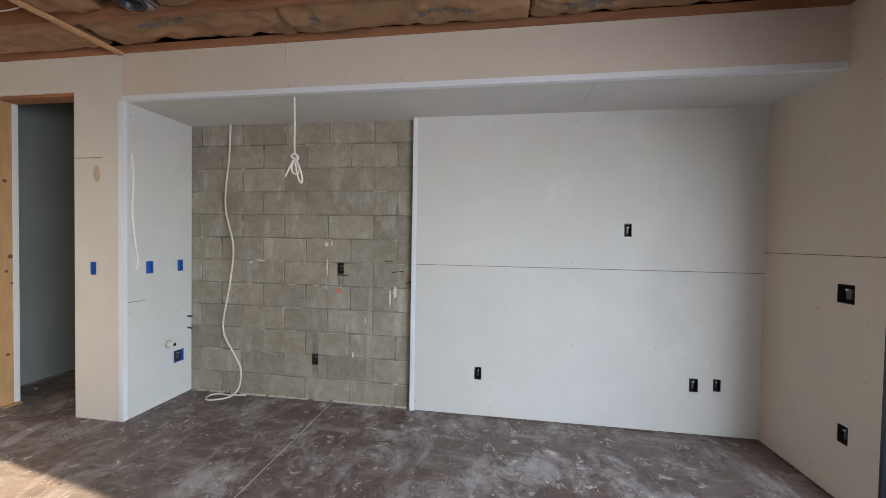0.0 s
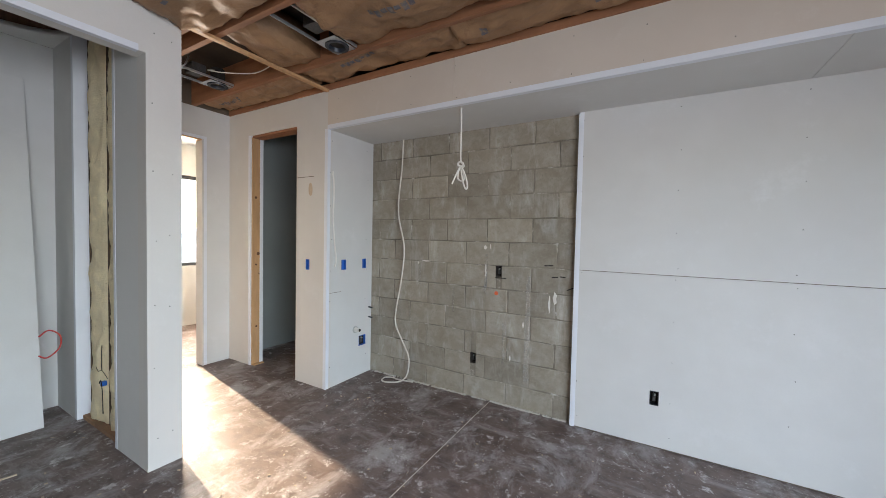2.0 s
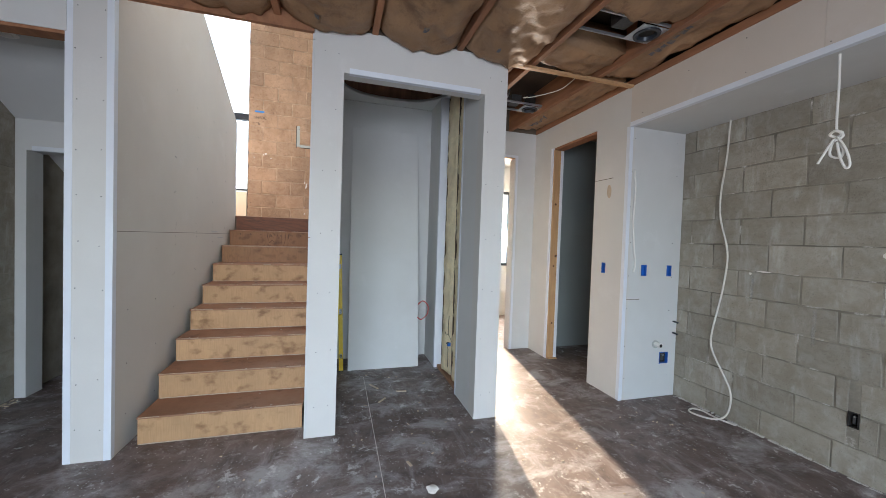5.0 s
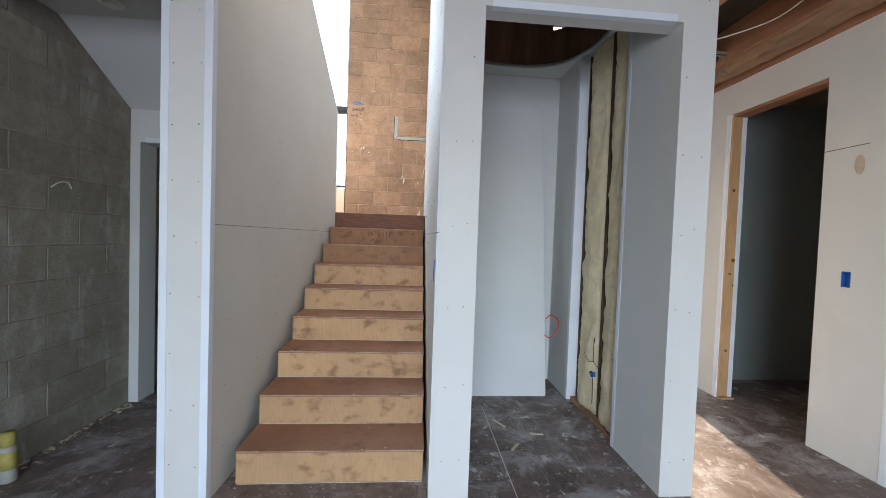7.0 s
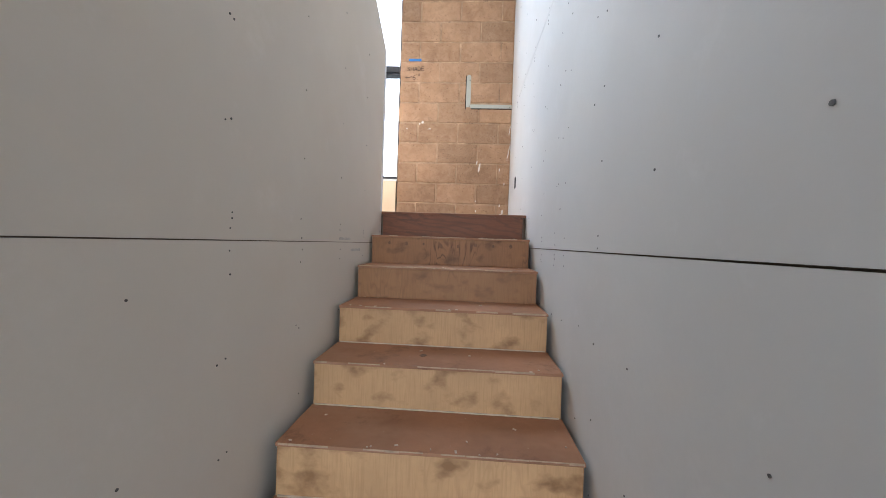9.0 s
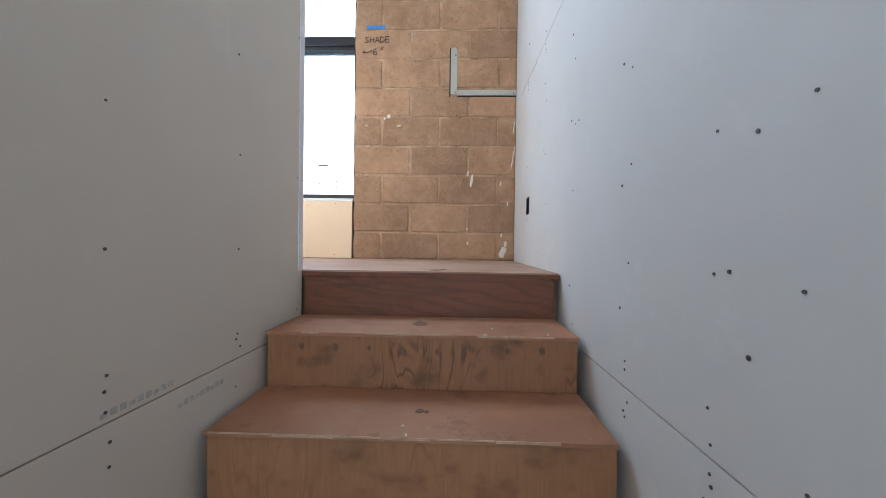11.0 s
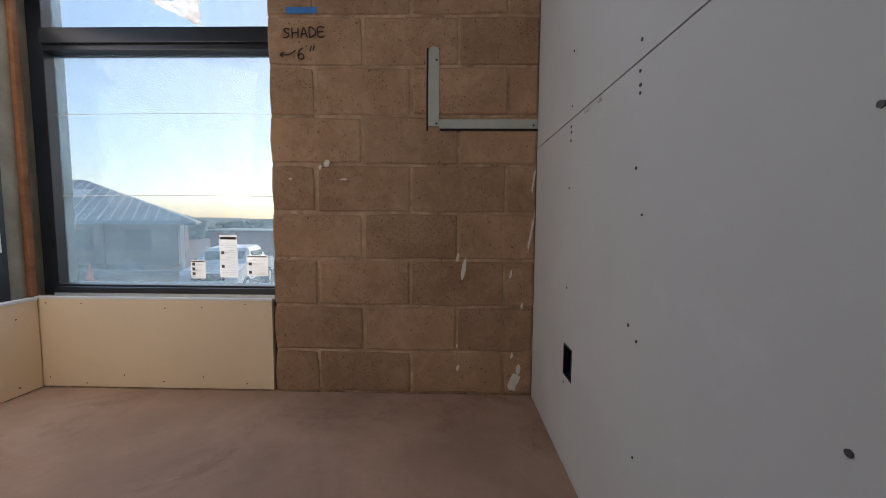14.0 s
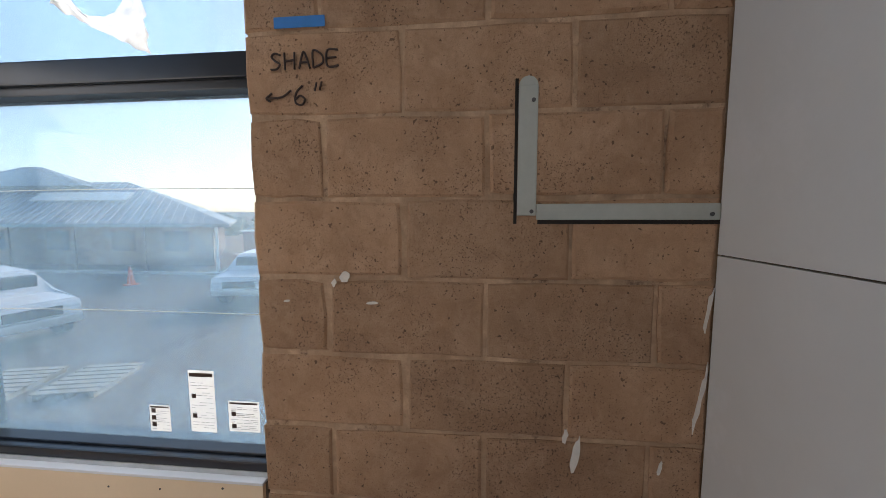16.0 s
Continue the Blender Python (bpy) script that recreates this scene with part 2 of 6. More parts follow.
def plywood(name, base, dark, strong, lines=8.0, figured=1.0, blots=0.5):
    """Rotary-cut plywood: upright flame figure in clusters, fine fibres, darker blotches; each board has its own figure."""
    m = mat(name, base, 0.62, 0.13, 4, 40, 0.12, obj=0.09)
    nt, L = m.node_tree, m.node_tree.links.new
    bsdf = nt.nodes["Principled BSDF"]
    ground = bsdf.inputs["Base Color"].links[0].from_socket
    geo, info = nt.nodes.new("ShaderNodeNewGeometry"), nt.nodes.new("ShaderNodeObjectInfo")
    shift = nt.nodes.new("ShaderNodeVectorMath")
    shift.operation = "MULTIPLY_ADD"
    shift.inputs[1].default_value = (0.0, 31.0, 17.0)
    L(info.outputs["Random"], shift.inputs[0])
    L(geo.outputs["Position"], shift.inputs[2])

    def field(scale, detail, distort=0.0):
        mp, n = nt.nodes.new("ShaderNodeMapping"), nt.nodes.new("ShaderNodeTexNoise")
        mp.inputs["Scale"].default_value = scale
        n.inputs["Scale"].default_value, n.inputs["Detail"].default_value, n.inputs["Distortion"].default_value = 1.0, detail, distort
        L(shift.outputs[0], mp.inputs["Vector"])
        L(mp.outputs[0], n.inputs["Vector"])
        return n.outputs["Fac"]

    def calc(kind, a_, b_):
        n = nt.nodes.new("ShaderNodeMath")
        n.operation = kind
        for sock, value in ((n.inputs[0], a_), (n.inputs[1], b_)):
            if isinstance(value, (int, float)):
                sock.default_value = value
            else:
                L(value, sock)
        return n.outputs[0]

    def span(fac, lo, hi, a_, b_):
        n = nt.nodes.new("ShaderNodeMapRange")
        for k, value in enumerate((lo, hi, a_, b_)):
            n.inputs[k + 1].default_value = value
        L(fac, n.inputs[0])
        return n.outputs[0]

    figure = calc("PINGPONG", calc("MULTIPLY", field((1, 11, 3.2), 2.0, 0.5), lines), 0.5)
    flame = calc("MULTIPLY", span(figure, 0.02, 0.22, 1.0, 0.0), span(field((1, 3.2, 4.5), 3.0), 0.46, 0.60, 0.0, figured))
    blotch = calc("MULTIPLY", span(field((1, 9, 12), 5.0), 0.52, 0.70, 0.0, 1.0), blots)
    fibre = calc("MULTIPLY", span(field((1, 160, 9), 2.0), 0.45, 0.75, 0.0, 1.0), 0.28)
    amount = calc("MINIMUM", calc("MULTIPLY", calc("MAXIMUM", calc("MAXIMUM", flame, blotch), fibre), strong), 1.0)
    mixer = nt.nodes.new("ShaderNodeMix")
    mixer.data_type = "RGBA"
    L(amount, mixer.inputs[0])
    L(ground, mixer.inputs[6])
    mixer.inputs[7].default_value = (*dark, 1)
    L(mixer.outputs[2], bsdf.inputs["Base Color"])
    return m


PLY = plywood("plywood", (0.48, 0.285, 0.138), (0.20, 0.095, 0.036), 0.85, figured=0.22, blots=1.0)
# risers 7 and 8: browned wood, plus the upper stairs' weaker light painted in
PLYDIM = plywood("dimmed_plywood", (0.29, 0.142, 0.06), (0.10, 0.043, 0.018), 0.75, figured=0.4, blots=0.8)
PLYSHADED = plywood("browned_shaded_plywood", (0.29, 0.135, 0.056), (0.07, 0.028, 0.012), 0.8, blots=0.9)
WORN = mat("worn_ply_edge", (0.43, 0.30, 0.205), 0.8, 0.3, 25, 150)
DUST = mat("pale_dust", (0.52, 0.43, 0.34), 0.95, 0.25, 30, 150, 0.2)

PLYRED = mat("weathered_plywood", (0.175, 0.062, 0.026), 0.6, 0.3, 3, 30, 0.2, stretch=(1, 1.1, 6), patch=(0.085, 0.034, 0.017), patch_scale=3, patch_at=0.52, patch_soft=0.16, grain=((0.10, 0.04, 0.02), 2.6, 11.0, 0.55), warp=0.5)
TREAD = mat("dusty_tread", (0.295, 0.14, 0.074), 0.7, 0.22, 3, 40, 0.15, obj=0.07, second=(0.35, 0.195, 0.118), patch=(0.15, 0.068, 0.036), patch_scale=5, patch_at=0.55, patch_soft=0.18, spot=((0.42, 0.30, 0.21), 26, 0.06))
LANDING = mat("landing_board", (0.35, 0.225, 0.165), 0.66, 0.24, 2, 40, 0.14, second=(0.42, 0.30, 0.235), patch=(0.20, 0.115, 0.08), patch_scale=2.5, patch_at=0.56, patch_soft=0.22, warp=0.5, spot=((0.52, 0.43, 0.36), 17, 0.05))
KNOT = mat("knot", (0.15, 0.072, 0.032), 0.6, 0.3, 60, 200)
JAMB = mat("pine", (0.52, 0.31, 0.15), 0.6, 0.15, 4, 30, 0.1, stretch=(6, 6, 1))
JOIST = mat("fir_joist", (0.315, 0.14, 0.066), 0.75, 0.28, 3, 30, 0.2, stretch=(0.6, 6, 6), obj=0.15)
SHAFTWOOD = mat("shaft_plank", (0.22, 0.115, 0.07), 0.7, 0.3, 3, 30, 0.2, stretch=(6, 6, 0.7), obj=0.25)
DARKGAP = mat("shaded_stud", (0.10, 0.066, 0.036), 0.9, 0.3, 6, 60)
# near-black: the shade in the void above the joists is in the colour
VOIDSHADE = mat("shaded_subfloor", (0.045, 0.031, 0.021), 0.9, 0.3, 5, 40)
STUD = mat("stud_wood", (0.30, 0.17, 0.095), 0.85, 0.3, 5, 40, 0.2)
KRAFT = mat("kraft_paper", (0.30, 0.172, 0.086), 0.6, 0.22, 3.5, 22, 0.45, patch=(0.19, 0.10, 0.048), patch_scale=4, patch_at=0.54, depth=0.014)
PRINT = mat("print_ink", (0.11, 0.11, 0.13), 0.6, 0.35, 14, 80, patch=(0.26, 0.18, 0.11), patch_scale=20, patch_at=0.5)
WOOL = mat("mineral_wool", (0.86, 0.74, 0.49), 0.95, 0.16, 12, 90, 0.6, second=(0.77, 0.65, 0.42), patch=(0.58, 0.46, 0.26), patch_scale=7, patch_at=0.59, patch_soft=0.2, spot=((0.36, 0.27, 0.14), 13, 0.08), depth=0.01, warp=0.5)
PALEBOARD = mat("pale_drywall", (0.635, 0.615, 0.575), 0.72, 0.05, 1.1, 70, 0.06, second=(0.595, 0.572, 0.53), patch=(0.665, 0.65, 0.615), patch_scale=3.0, patch_at=0.58, patch_soft=0.2)
IVORY = mat("ivory_drywall", (0.64, 0.595, 0.53), 0.72, 0.05, 1.1, 70, 0.06, second=(0.60, 0.55, 0.485), patch=(0.67, 0.63, 0.58), patch_scale=3.0, patch_at=0.58, patch_soft=0.2)
# ivory face paper, with warm bounce from the sunlit floor mixed into the colour
WARMCREAM = mat("bounce_tinted_cream_drywall", (0.625, 0.555, 0.475), 0.72, 0.05, 1.1, 70, 0.06, second=(0.585, 0.51, 0.43), patch=(0.655, 0.595, 0.53), patch_scale=3.0, patch_at=0.58, patch_soft=0.2)
# drywall with the landing windows' strong warm light put into its base colour
WARMBOARD = mat("warm_lit_drywall", (0.80, 0.65, 0.46), 0.72, 0.06, 1.5, 70, 0.06)
DARK = mat("dark_void", (0.02, 0.016, 0.013), 0.9, 0.3, 5, 40)
STEEL = mat("galvanised", (0.55, 0.57, 0.58), 0.35, 0.1, 20, 120, 0.05, metal=0.85)
CONDUIT = mat("grey_conduit", (0.42, 0.44, 0.40), 0.5, 0.08, 20, 150, 0.05)
# black with the frames' blue sky reflection put into the base colour
BLACK = mat("black_frame", (0.014, 0.019, 0.028), 0.3, 0.2, 8, 60, 0.03)
BLUE = mat("blue_plastic", (0.02, 0.12, 0.45), 0.4, 0.15, 20, 100)
TAPE = mat("blue_tape", (0.04, 0.22, 0.60), 0.6, 0.1, 20, 100)
CORD = mat("cable_sheath", (0.66, 0.63, 0.56), 0.5, 0.08, 20, 100, 0.03)
WHITE = mat("white_plastic", (0.80, 0.78, 0.72), 0.45, 0.05, 20, 100, 0.03)
INK = mat("marker_ink", (0.05, 0.03, 0.025), 0.7, 0.2, 40, 200)
GREYINK = mat("grey_print", (0.22, 0.22, 0.23), 0.7, 0.2, 40, 200)
RED = mat("red_wire", (0.55, 0.05, 0.04), 0.45, 0.1, 20, 100)
YELLOW = mat("yellow_level", (0.75, 0.52, 0.03), 0.4, 0.08, 10, 80)
OCHRE = mat("dull_yellow_plastic", (0.42, 0.35, 0.09), 0.6, 0.15, 15, 90)
PLASTER = mat("plaster_smear", (0.72, 0.68, 0.62), 0.9, 0.1, 30, 200, 0.3)
SCREW = mat("screw_head", (0.09, 0.09, 0.09), 0.45, 0.3, 50, 200, metal=0.4)
CHIP = mat("wood_chip", (0.55, 0.45, 0.33), 0.8, 0.2, 20, 100, island=0.3)
GROUND = mat("earth_ground", (0.16, 0.10, 0.075), 0.95, 0.25, 0.05, 2.0, 0.4, patch=(0.12, 0.12, 0.08), patch_scale=0.02)
ASPHALT = mat("asphalt", (0.13, 0.127, 0.122), 0.9, 0.2, 0.3, 14, 0.4, patch=(0.13, 0.125, 0.12), patch_scale=0.4)
METALROOF = mat("metal_roof", (0.17, 0.22, 0.25), 0.45, 0.1, 0.8, 6, 0.05, metal=0.2)
STUCCO = mat("brown_stucco", (0.16, 0.11, 0.09), 0.9, 0.1, 1, 20)
CARPAINT = mat("white_car_paint", (0.72, 0.73, 0.74), 0.25, 0.03, 3, 40, 0.0)
TYRE = mat("tyre_rubber", (0.025, 0.025, 0.026), 0.85, 0.1, 20, 80)
LEAF = mat("foliage", (0.05, 0.075, 0.03), 0.8, 0.4, 0.3, 3, 0.5)
HILL = mat("far_hill", (0.11, 0.13, 0.11), 0.95, 0.2, 0.01, 0.1)
ORANGE = mat("orange_cone", (0.75, 0.14, 0.05), 0.5, 0.05, 10, 60)


def glass(name, tint=(0.93, 0.97, 1.0)):
    m = bpy.data.materials.new(name)
    m.use_nodes = True
    nt = m.node_tree
    b_ = nt.nodes["Principled BSDF"]
    b_.inputs["Base Color"].default_value = (*tint, 1)
    b_.inputs["Roughness"].default_value = 0.02
    b_.inputs["IOR"].default_value = 1.05
    b_.inputs["Transmission Weight"].default_value = 1.0
    return m


GLASS = glass("window_glass")


def hazy_dusty_glass(name, dust):
    """Clear glass under a film of dried dust and wiping marks, which catches the light that falls through it; its blue
    also paints in outdoor haze.
    """
    m = bpy.data.materials.new(name)
    m.use_nodes = True
    nt, L = m.node_tree, m.node_tree.links.new
    nt.nodes.remove(nt.nodes["Principled BSDF"])
    clear, film, shine = (nt.nodes.new("ShaderNodeBsdf" + k) for k in ("Transparent", "Translucent", "Glossy"))
    clear.inputs[0].default_value = (0.93, 0.97, 1.0, 1)
    film.inputs[0].default_value = (0.42, 0.70, 1.0, 1)
    shine.inputs["Roughness"].default_value = 0.02
    geo, tex, far = nt.nodes.new("ShaderNodeNewGeometry"), nt.nodes.new("ShaderNodeTexNoise"), nt.nodes.new("ShaderNodeMapRange")
    tex.inputs["Scale"].default_value, tex.inputs["Detail"].default_value, tex.inputs["Roughness"].default_value = 3.0, 7.0, 0.7
    tex.inputs["Distortion"].default_value = 1.2
    far.inputs[1].default_value, far.inputs[2].default_value = 0.3, 0.75
    far.inputs[3].default_value, far.inputs[4].default_value = dust * 0.6, dust * 1.6
    a_, b_ = nt.nodes.new("ShaderNodeMixShader"), nt.nodes.new("ShaderNodeMixShader")
    b_.inputs[0].default_value = 0.04
    L(geo.outputs["Position"], tex.inputs["Vector"])
    L(tex.outputs["Fac"], far.inputs[0])
    L(far.outputs[0], a_.inputs[0])
    L(clear.outputs[0], a_.inputs[1])
    L(film.outputs[0], a_.inputs[2])
    L(a_.outputs[0], b_.inputs[1])
    L(shine.outputs[0], b_.inputs[2])
    L(b_.outputs[0], nt.nodes["Material Output"].inputs[0])
    return m


HAZY_DUSTY = hazy_dusty_glass("hazy_dusty_window_glass", 0.14)
CARGLASS = mat("car_window", (0.03, 0.04, 0.05), 0.08, 0.1, 5, 40, 0.0)

# ---- builders ----


def mesh(bm, name, material, smooth=False):
    data = bpy.data.meshes.new(name)
    bmesh.ops.recalc_face_normals(bm, faces=bm.faces)
    for f in bm.faces:
        f.smooth = smooth
    bm.to_mesh(data)
    bm.free()
    for m in material if isinstance(material, (list, tuple)) else [material]:
        data.materials.append(m)
    return data


def part(name, bm, material, parent=None, label="", smooth=False, at=None):
    ob = new(name, mesh(bm, name, material, smooth) if isinstance(bm, bmesh.types.BMesh) else bm)
    ob.parent = parent
    if at is not None:
        ob.matrix_basis = at
    return tagged(ob, label)


def thing(name, label, category, at=None, group="", kind=""):
    ob = new(name)
    ob.empty_display_size = 0.1
    if at is not None:
        ob.matrix_world = at
    return tagged(ob, label, category, group, kind)


def box(lo, hi, bevel=0.0, bm=None):
    bm = bm or bmesh.new()
    made = bmesh.ops.create_cube(bm, size=1.0)["verts"]
    for v in made:
        for k in range(3):
            v.co[k] = lo[k] + (v.co[k] + 0.5) * (hi[k] - lo[k])
    if bevel:
        edges = {e for v in made for e in v.link_edges}
        bmesh.ops.bevel(bm, geom=list(edges), offset=bevel, segments=2, profile=0.7, affect="EDGES")
    return bm


def slab(axis, p0, p1, u0, u1, v0, v1, holes=()):
    """A thick sheet from p0 to p1 along the axis, with rectangular holes (u0, u1, v0, v1) right through it.
    u, v run along the other two axes, in the order x, y, z."""
    us = sorted({u0, u1, *(min(max(h[k], u0), u1) for h in holes for k in (0, 1))})
    vs = sorted({v0, v1, *(min(max(h[k], v0), v1) for h in holes for k in (2, 3))})
    bm, made = bmesh.new(), {}
    order = {"x": (1, 2), "y": (0, 2), "z": (0, 1)}[axis]
    n = "xyz".index(axis)

    def vert(i, j, p):
        if (i, j, p) not in made:
            co = [0, 0, 0]
            co[n], co[order[0]], co[order[1]] = p, us[i], vs[j]
            made[i, j, p] = bm.verts.new(co)
        return made[i, j, p]

    def full(i, j):
        if not (0 <= i < len(us) - 1 and 0 <= j < len(vs) - 1):
            return False
        cu, cv = (us[i] + us[i + 1]) / 2, (vs[j] + vs[j + 1]) / 2
        return not any(h[0] < cu < h[1] and h[2] < cv < h[3] for h in holes)

    for i in range(len(us) - 1):
        for j in range(len(vs) - 1):
            if not full(i, j):
                continue
            for p in (p0, p1):
                bm.faces.new([vert(i, j, p), vert(i + 1, j, p), vert(i + 1, j + 1, p), vert(i, j + 1, p)])
            for di, dj, (c, d) in ((-1, 0, ((i, j), (i, j + 1))), (1, 0, ((i + 1, j), (i + 1, j + 1))), (0, -1, ((i, j), (i + 1, j))), (0, 1, ((i, j + 1), (i + 1, j + 1)))):
                if not full(i + di, j + dj):
                    bm.faces.new([vert(*c, p0), vert(*d, p0), vert(*d, p1), vert(*c, p1)])
    return bm


def prism(axis, p0, p1, outline):
    """An outline of (u, v) drawn out along the axis."""
    n = "xyz".index(axis)
    order = {"x": (1, 2), "y": (0, 2), "z": (0, 1)}[axis]
    bm, rings = bmesh.new(), []
    for p in (p0, p1):
        ring = []
        for u, v in outline:
            co = [0, 0, 0]
            co[n], co[order[0]], co[order[1]] = p, u, v
            ring.append(bm.verts.new(co))
        rings.append(ring)
    bm.faces.new(rings[0])
    bm.faces.new(rings[1][::-1])
    for k in range(len(outline)):
        bm.faces.new([rings[0][k], rings[0][k - 1], rings[1][k - 1], rings[1][k]])
    return bm


def disc(axis, at, r, depth, sides=12, r2=None, bm=None):
    """A short cylinder or cone along the axis, its middle at a point."""
    bm = bm or bmesh.new()
    turn = {"x": pose(0, 0, 0, 0, 90, 0), "y": pose(0, 0, 0, 90, 0, 0), "z": Matrix.Identity(4)}[axis]
    bmesh.ops.create_cone(bm, cap_ends=True, segments=sides, radius1=r, radius2=r if r2 is None else r2, depth=depth, matrix=Matrix.Translation(at) @ turn)
    return bm


def tube(points, r, steps=8, sides=8, bm=None):
    """A round cord along a smooth line through the points."""
    bm = bm or bmesh.new()
    pts = [Vector(p) for p in points]
    line = []
    for k in range(len(pts) - 1):
        p0, p1, p2, p3 = pts[max(k - 1, 0)], pts[k], pts[k + 1], pts[min(k + 2, len(pts) - 1)]
        for s in range(steps):
            t = s / steps
            line.append(0.5 * (2 * p1 + (p2 - p0) * t + (2 * p0 - 5 * p1 + 4 * p2 - p3) * t * t + (3 * p1 - p0 - 3 * p2 + p3) * t ** 3))
    line.append(pts[-1])
    rings, side = [], None
    for k, p in enumerate(line):
        way = (line[min(k + 1, len(line) - 1)] - line[max(k - 1, 0)]).normalized()
        side = (side or way.orthogonal()).copy()
        side = (side - way * side.dot(way)).normalized()
        up = way.cross(side)
        rings.append([bm.verts.new(p + r * (math.cos(q) * side + math.sin(q) * up)) for q in (2 * math.pi * n / sides for n in range(sides))])
    for a_, b_ in zip(rings, rings[1:]):
        for n in range(sides):
            bm.faces.new([a_[n - 1], a_[n], b_[n], b_[n - 1]])
    bm.faces.new(rings[0])
    bm.faces.new(rings[-1])
    return bm


def setting(name, bm, material, label, category="", smooth=False):
    return tagged(part(name, bm, material, None, label, smooth), label, category, kind="structure")


def beads(parent, spec):
    """White metal corner beads: each a thin angle at an outer corner. spec: (axis along, fixed a, fixed b, from, to, sign a, sign b)."""
    for axis, a_, b_, lo, hi, sa, sb in spec:
        n = "xyz".index(axis)
        oa, ob_ = [k for k in range(3) if k != n]
        ring = []
        for da, db in ((-0.0025, -0.0025), (0.034, -0.0025), (0.034, 0.003), (0.003, 0.003), (0.003, 0.034), (-0.0025, 0.034)):
            ring.append((a_ - sa * da, b_ - sb * db))
        bm = prism(axis, lo, hi, ring)
        part("corner_bead", bm, BEAD, parent, "white metal corner bead")


def screws(parent, axis, p, sign, u0, u1, v0, v1, du=0.61, dv=0.3, seed=0, pairs=True):
    """Screw heads in rows along the studs behind a sheet."""
    rnd = random.Random(seed)
    bm = bmesh.new()
    order = {"x": (1, 2), "y": (0, 2)}[axis]
    n = "xyz".index(axis)
    u = u0
    while u <= u1 + 1e-6:
        v = v0
        while v <= v1 + 1e-6:
            if rnd.random() < 0.86:
                co = [0, 0, 0]
                co[n], co[order[0]], co[order[1]] = p + sign * 0.0005, u + rnd.uniform(-0.012, 0.012), v + rnd.uniform(-0.02, 0.02)
                disc(axis, co, rnd.uniform(0.0026, 0.0036), 0.0022, 7, bm=bm)
            v += dv
        u += du
    if bm.verts:
        tagged(part("screw_heads", bm, SCREW, parent, "dark drywall screw heads"), kind="stuff")


def seam_screws(parent, y, columns, seam, low, high, seed):
    """Screws along studs on a sheet that faces -y: a cluster at the seam, single ones above and below."""
    rnd = random.Random(seed)
    bm = bmesh.new()
    for u in columns:
        levels = [seam + 0.032, seam - 0.02, seam - 0.042, seam - 0.06, *(seam + 0.2 + 0.3 * k for k in range(8)), *(seam - 0.21 - 0.3 * k for k in range(8))]
        for v in levels:
            if low < v < high and rnd.random() < 0.9:
                disc("y", (u + rnd.uniform(-0.006, 0.006), y - 0.0005, v + rnd.uniform(-0.008, 0.008)), rnd.uniform(0.003, 0.0042), 0.0022, 8, bm=bm)
    tagged(part("screw_heads", bm, SCREW, parent, "dark drywall screw heads"), kind="stuff")


def stud_screws(parent, y, sign, columns, seam, high, step, near, seed):
    """Screws up the studs of a stair wall: threes on both sides of the seam, then single ones or pairs at even steps."""
    rnd = random.Random(seed)
    bm = bmesh.new()
    for u in columns:
        levels = [seam + near * k for k in (-3, -2, -1, 1, 2, 3)] + [seam + 0.06 + step * k for k in range(1, 9)] + [seam - 0.06 - step * k for k in range(1, 6)]
        for v in levels:
            if not 0.2 < v < high or rnd.random() < (0.4 if abs(v - seam) < 0.1 else 0.1):
                continue
            twin = rnd.choice(((0, 0),) * 8 + ((0.03, 0.002),)) if abs(v - seam) > 0.1 else (0, 0)
            for du, dv in {(0, 0), twin}:
                disc("y", (u + du + rnd.uniform(-0.01, 0.01), y + sign * 0.0005, v + dv + rnd.uniform(-0.012, 0.012)), rnd.uniform(0.0024, 0.0034), 0.0022, 9, bm=bm)
    tagged(part("screw_heads", bm, SCREW, parent, "dark drywall screw heads"), kind="stuff")


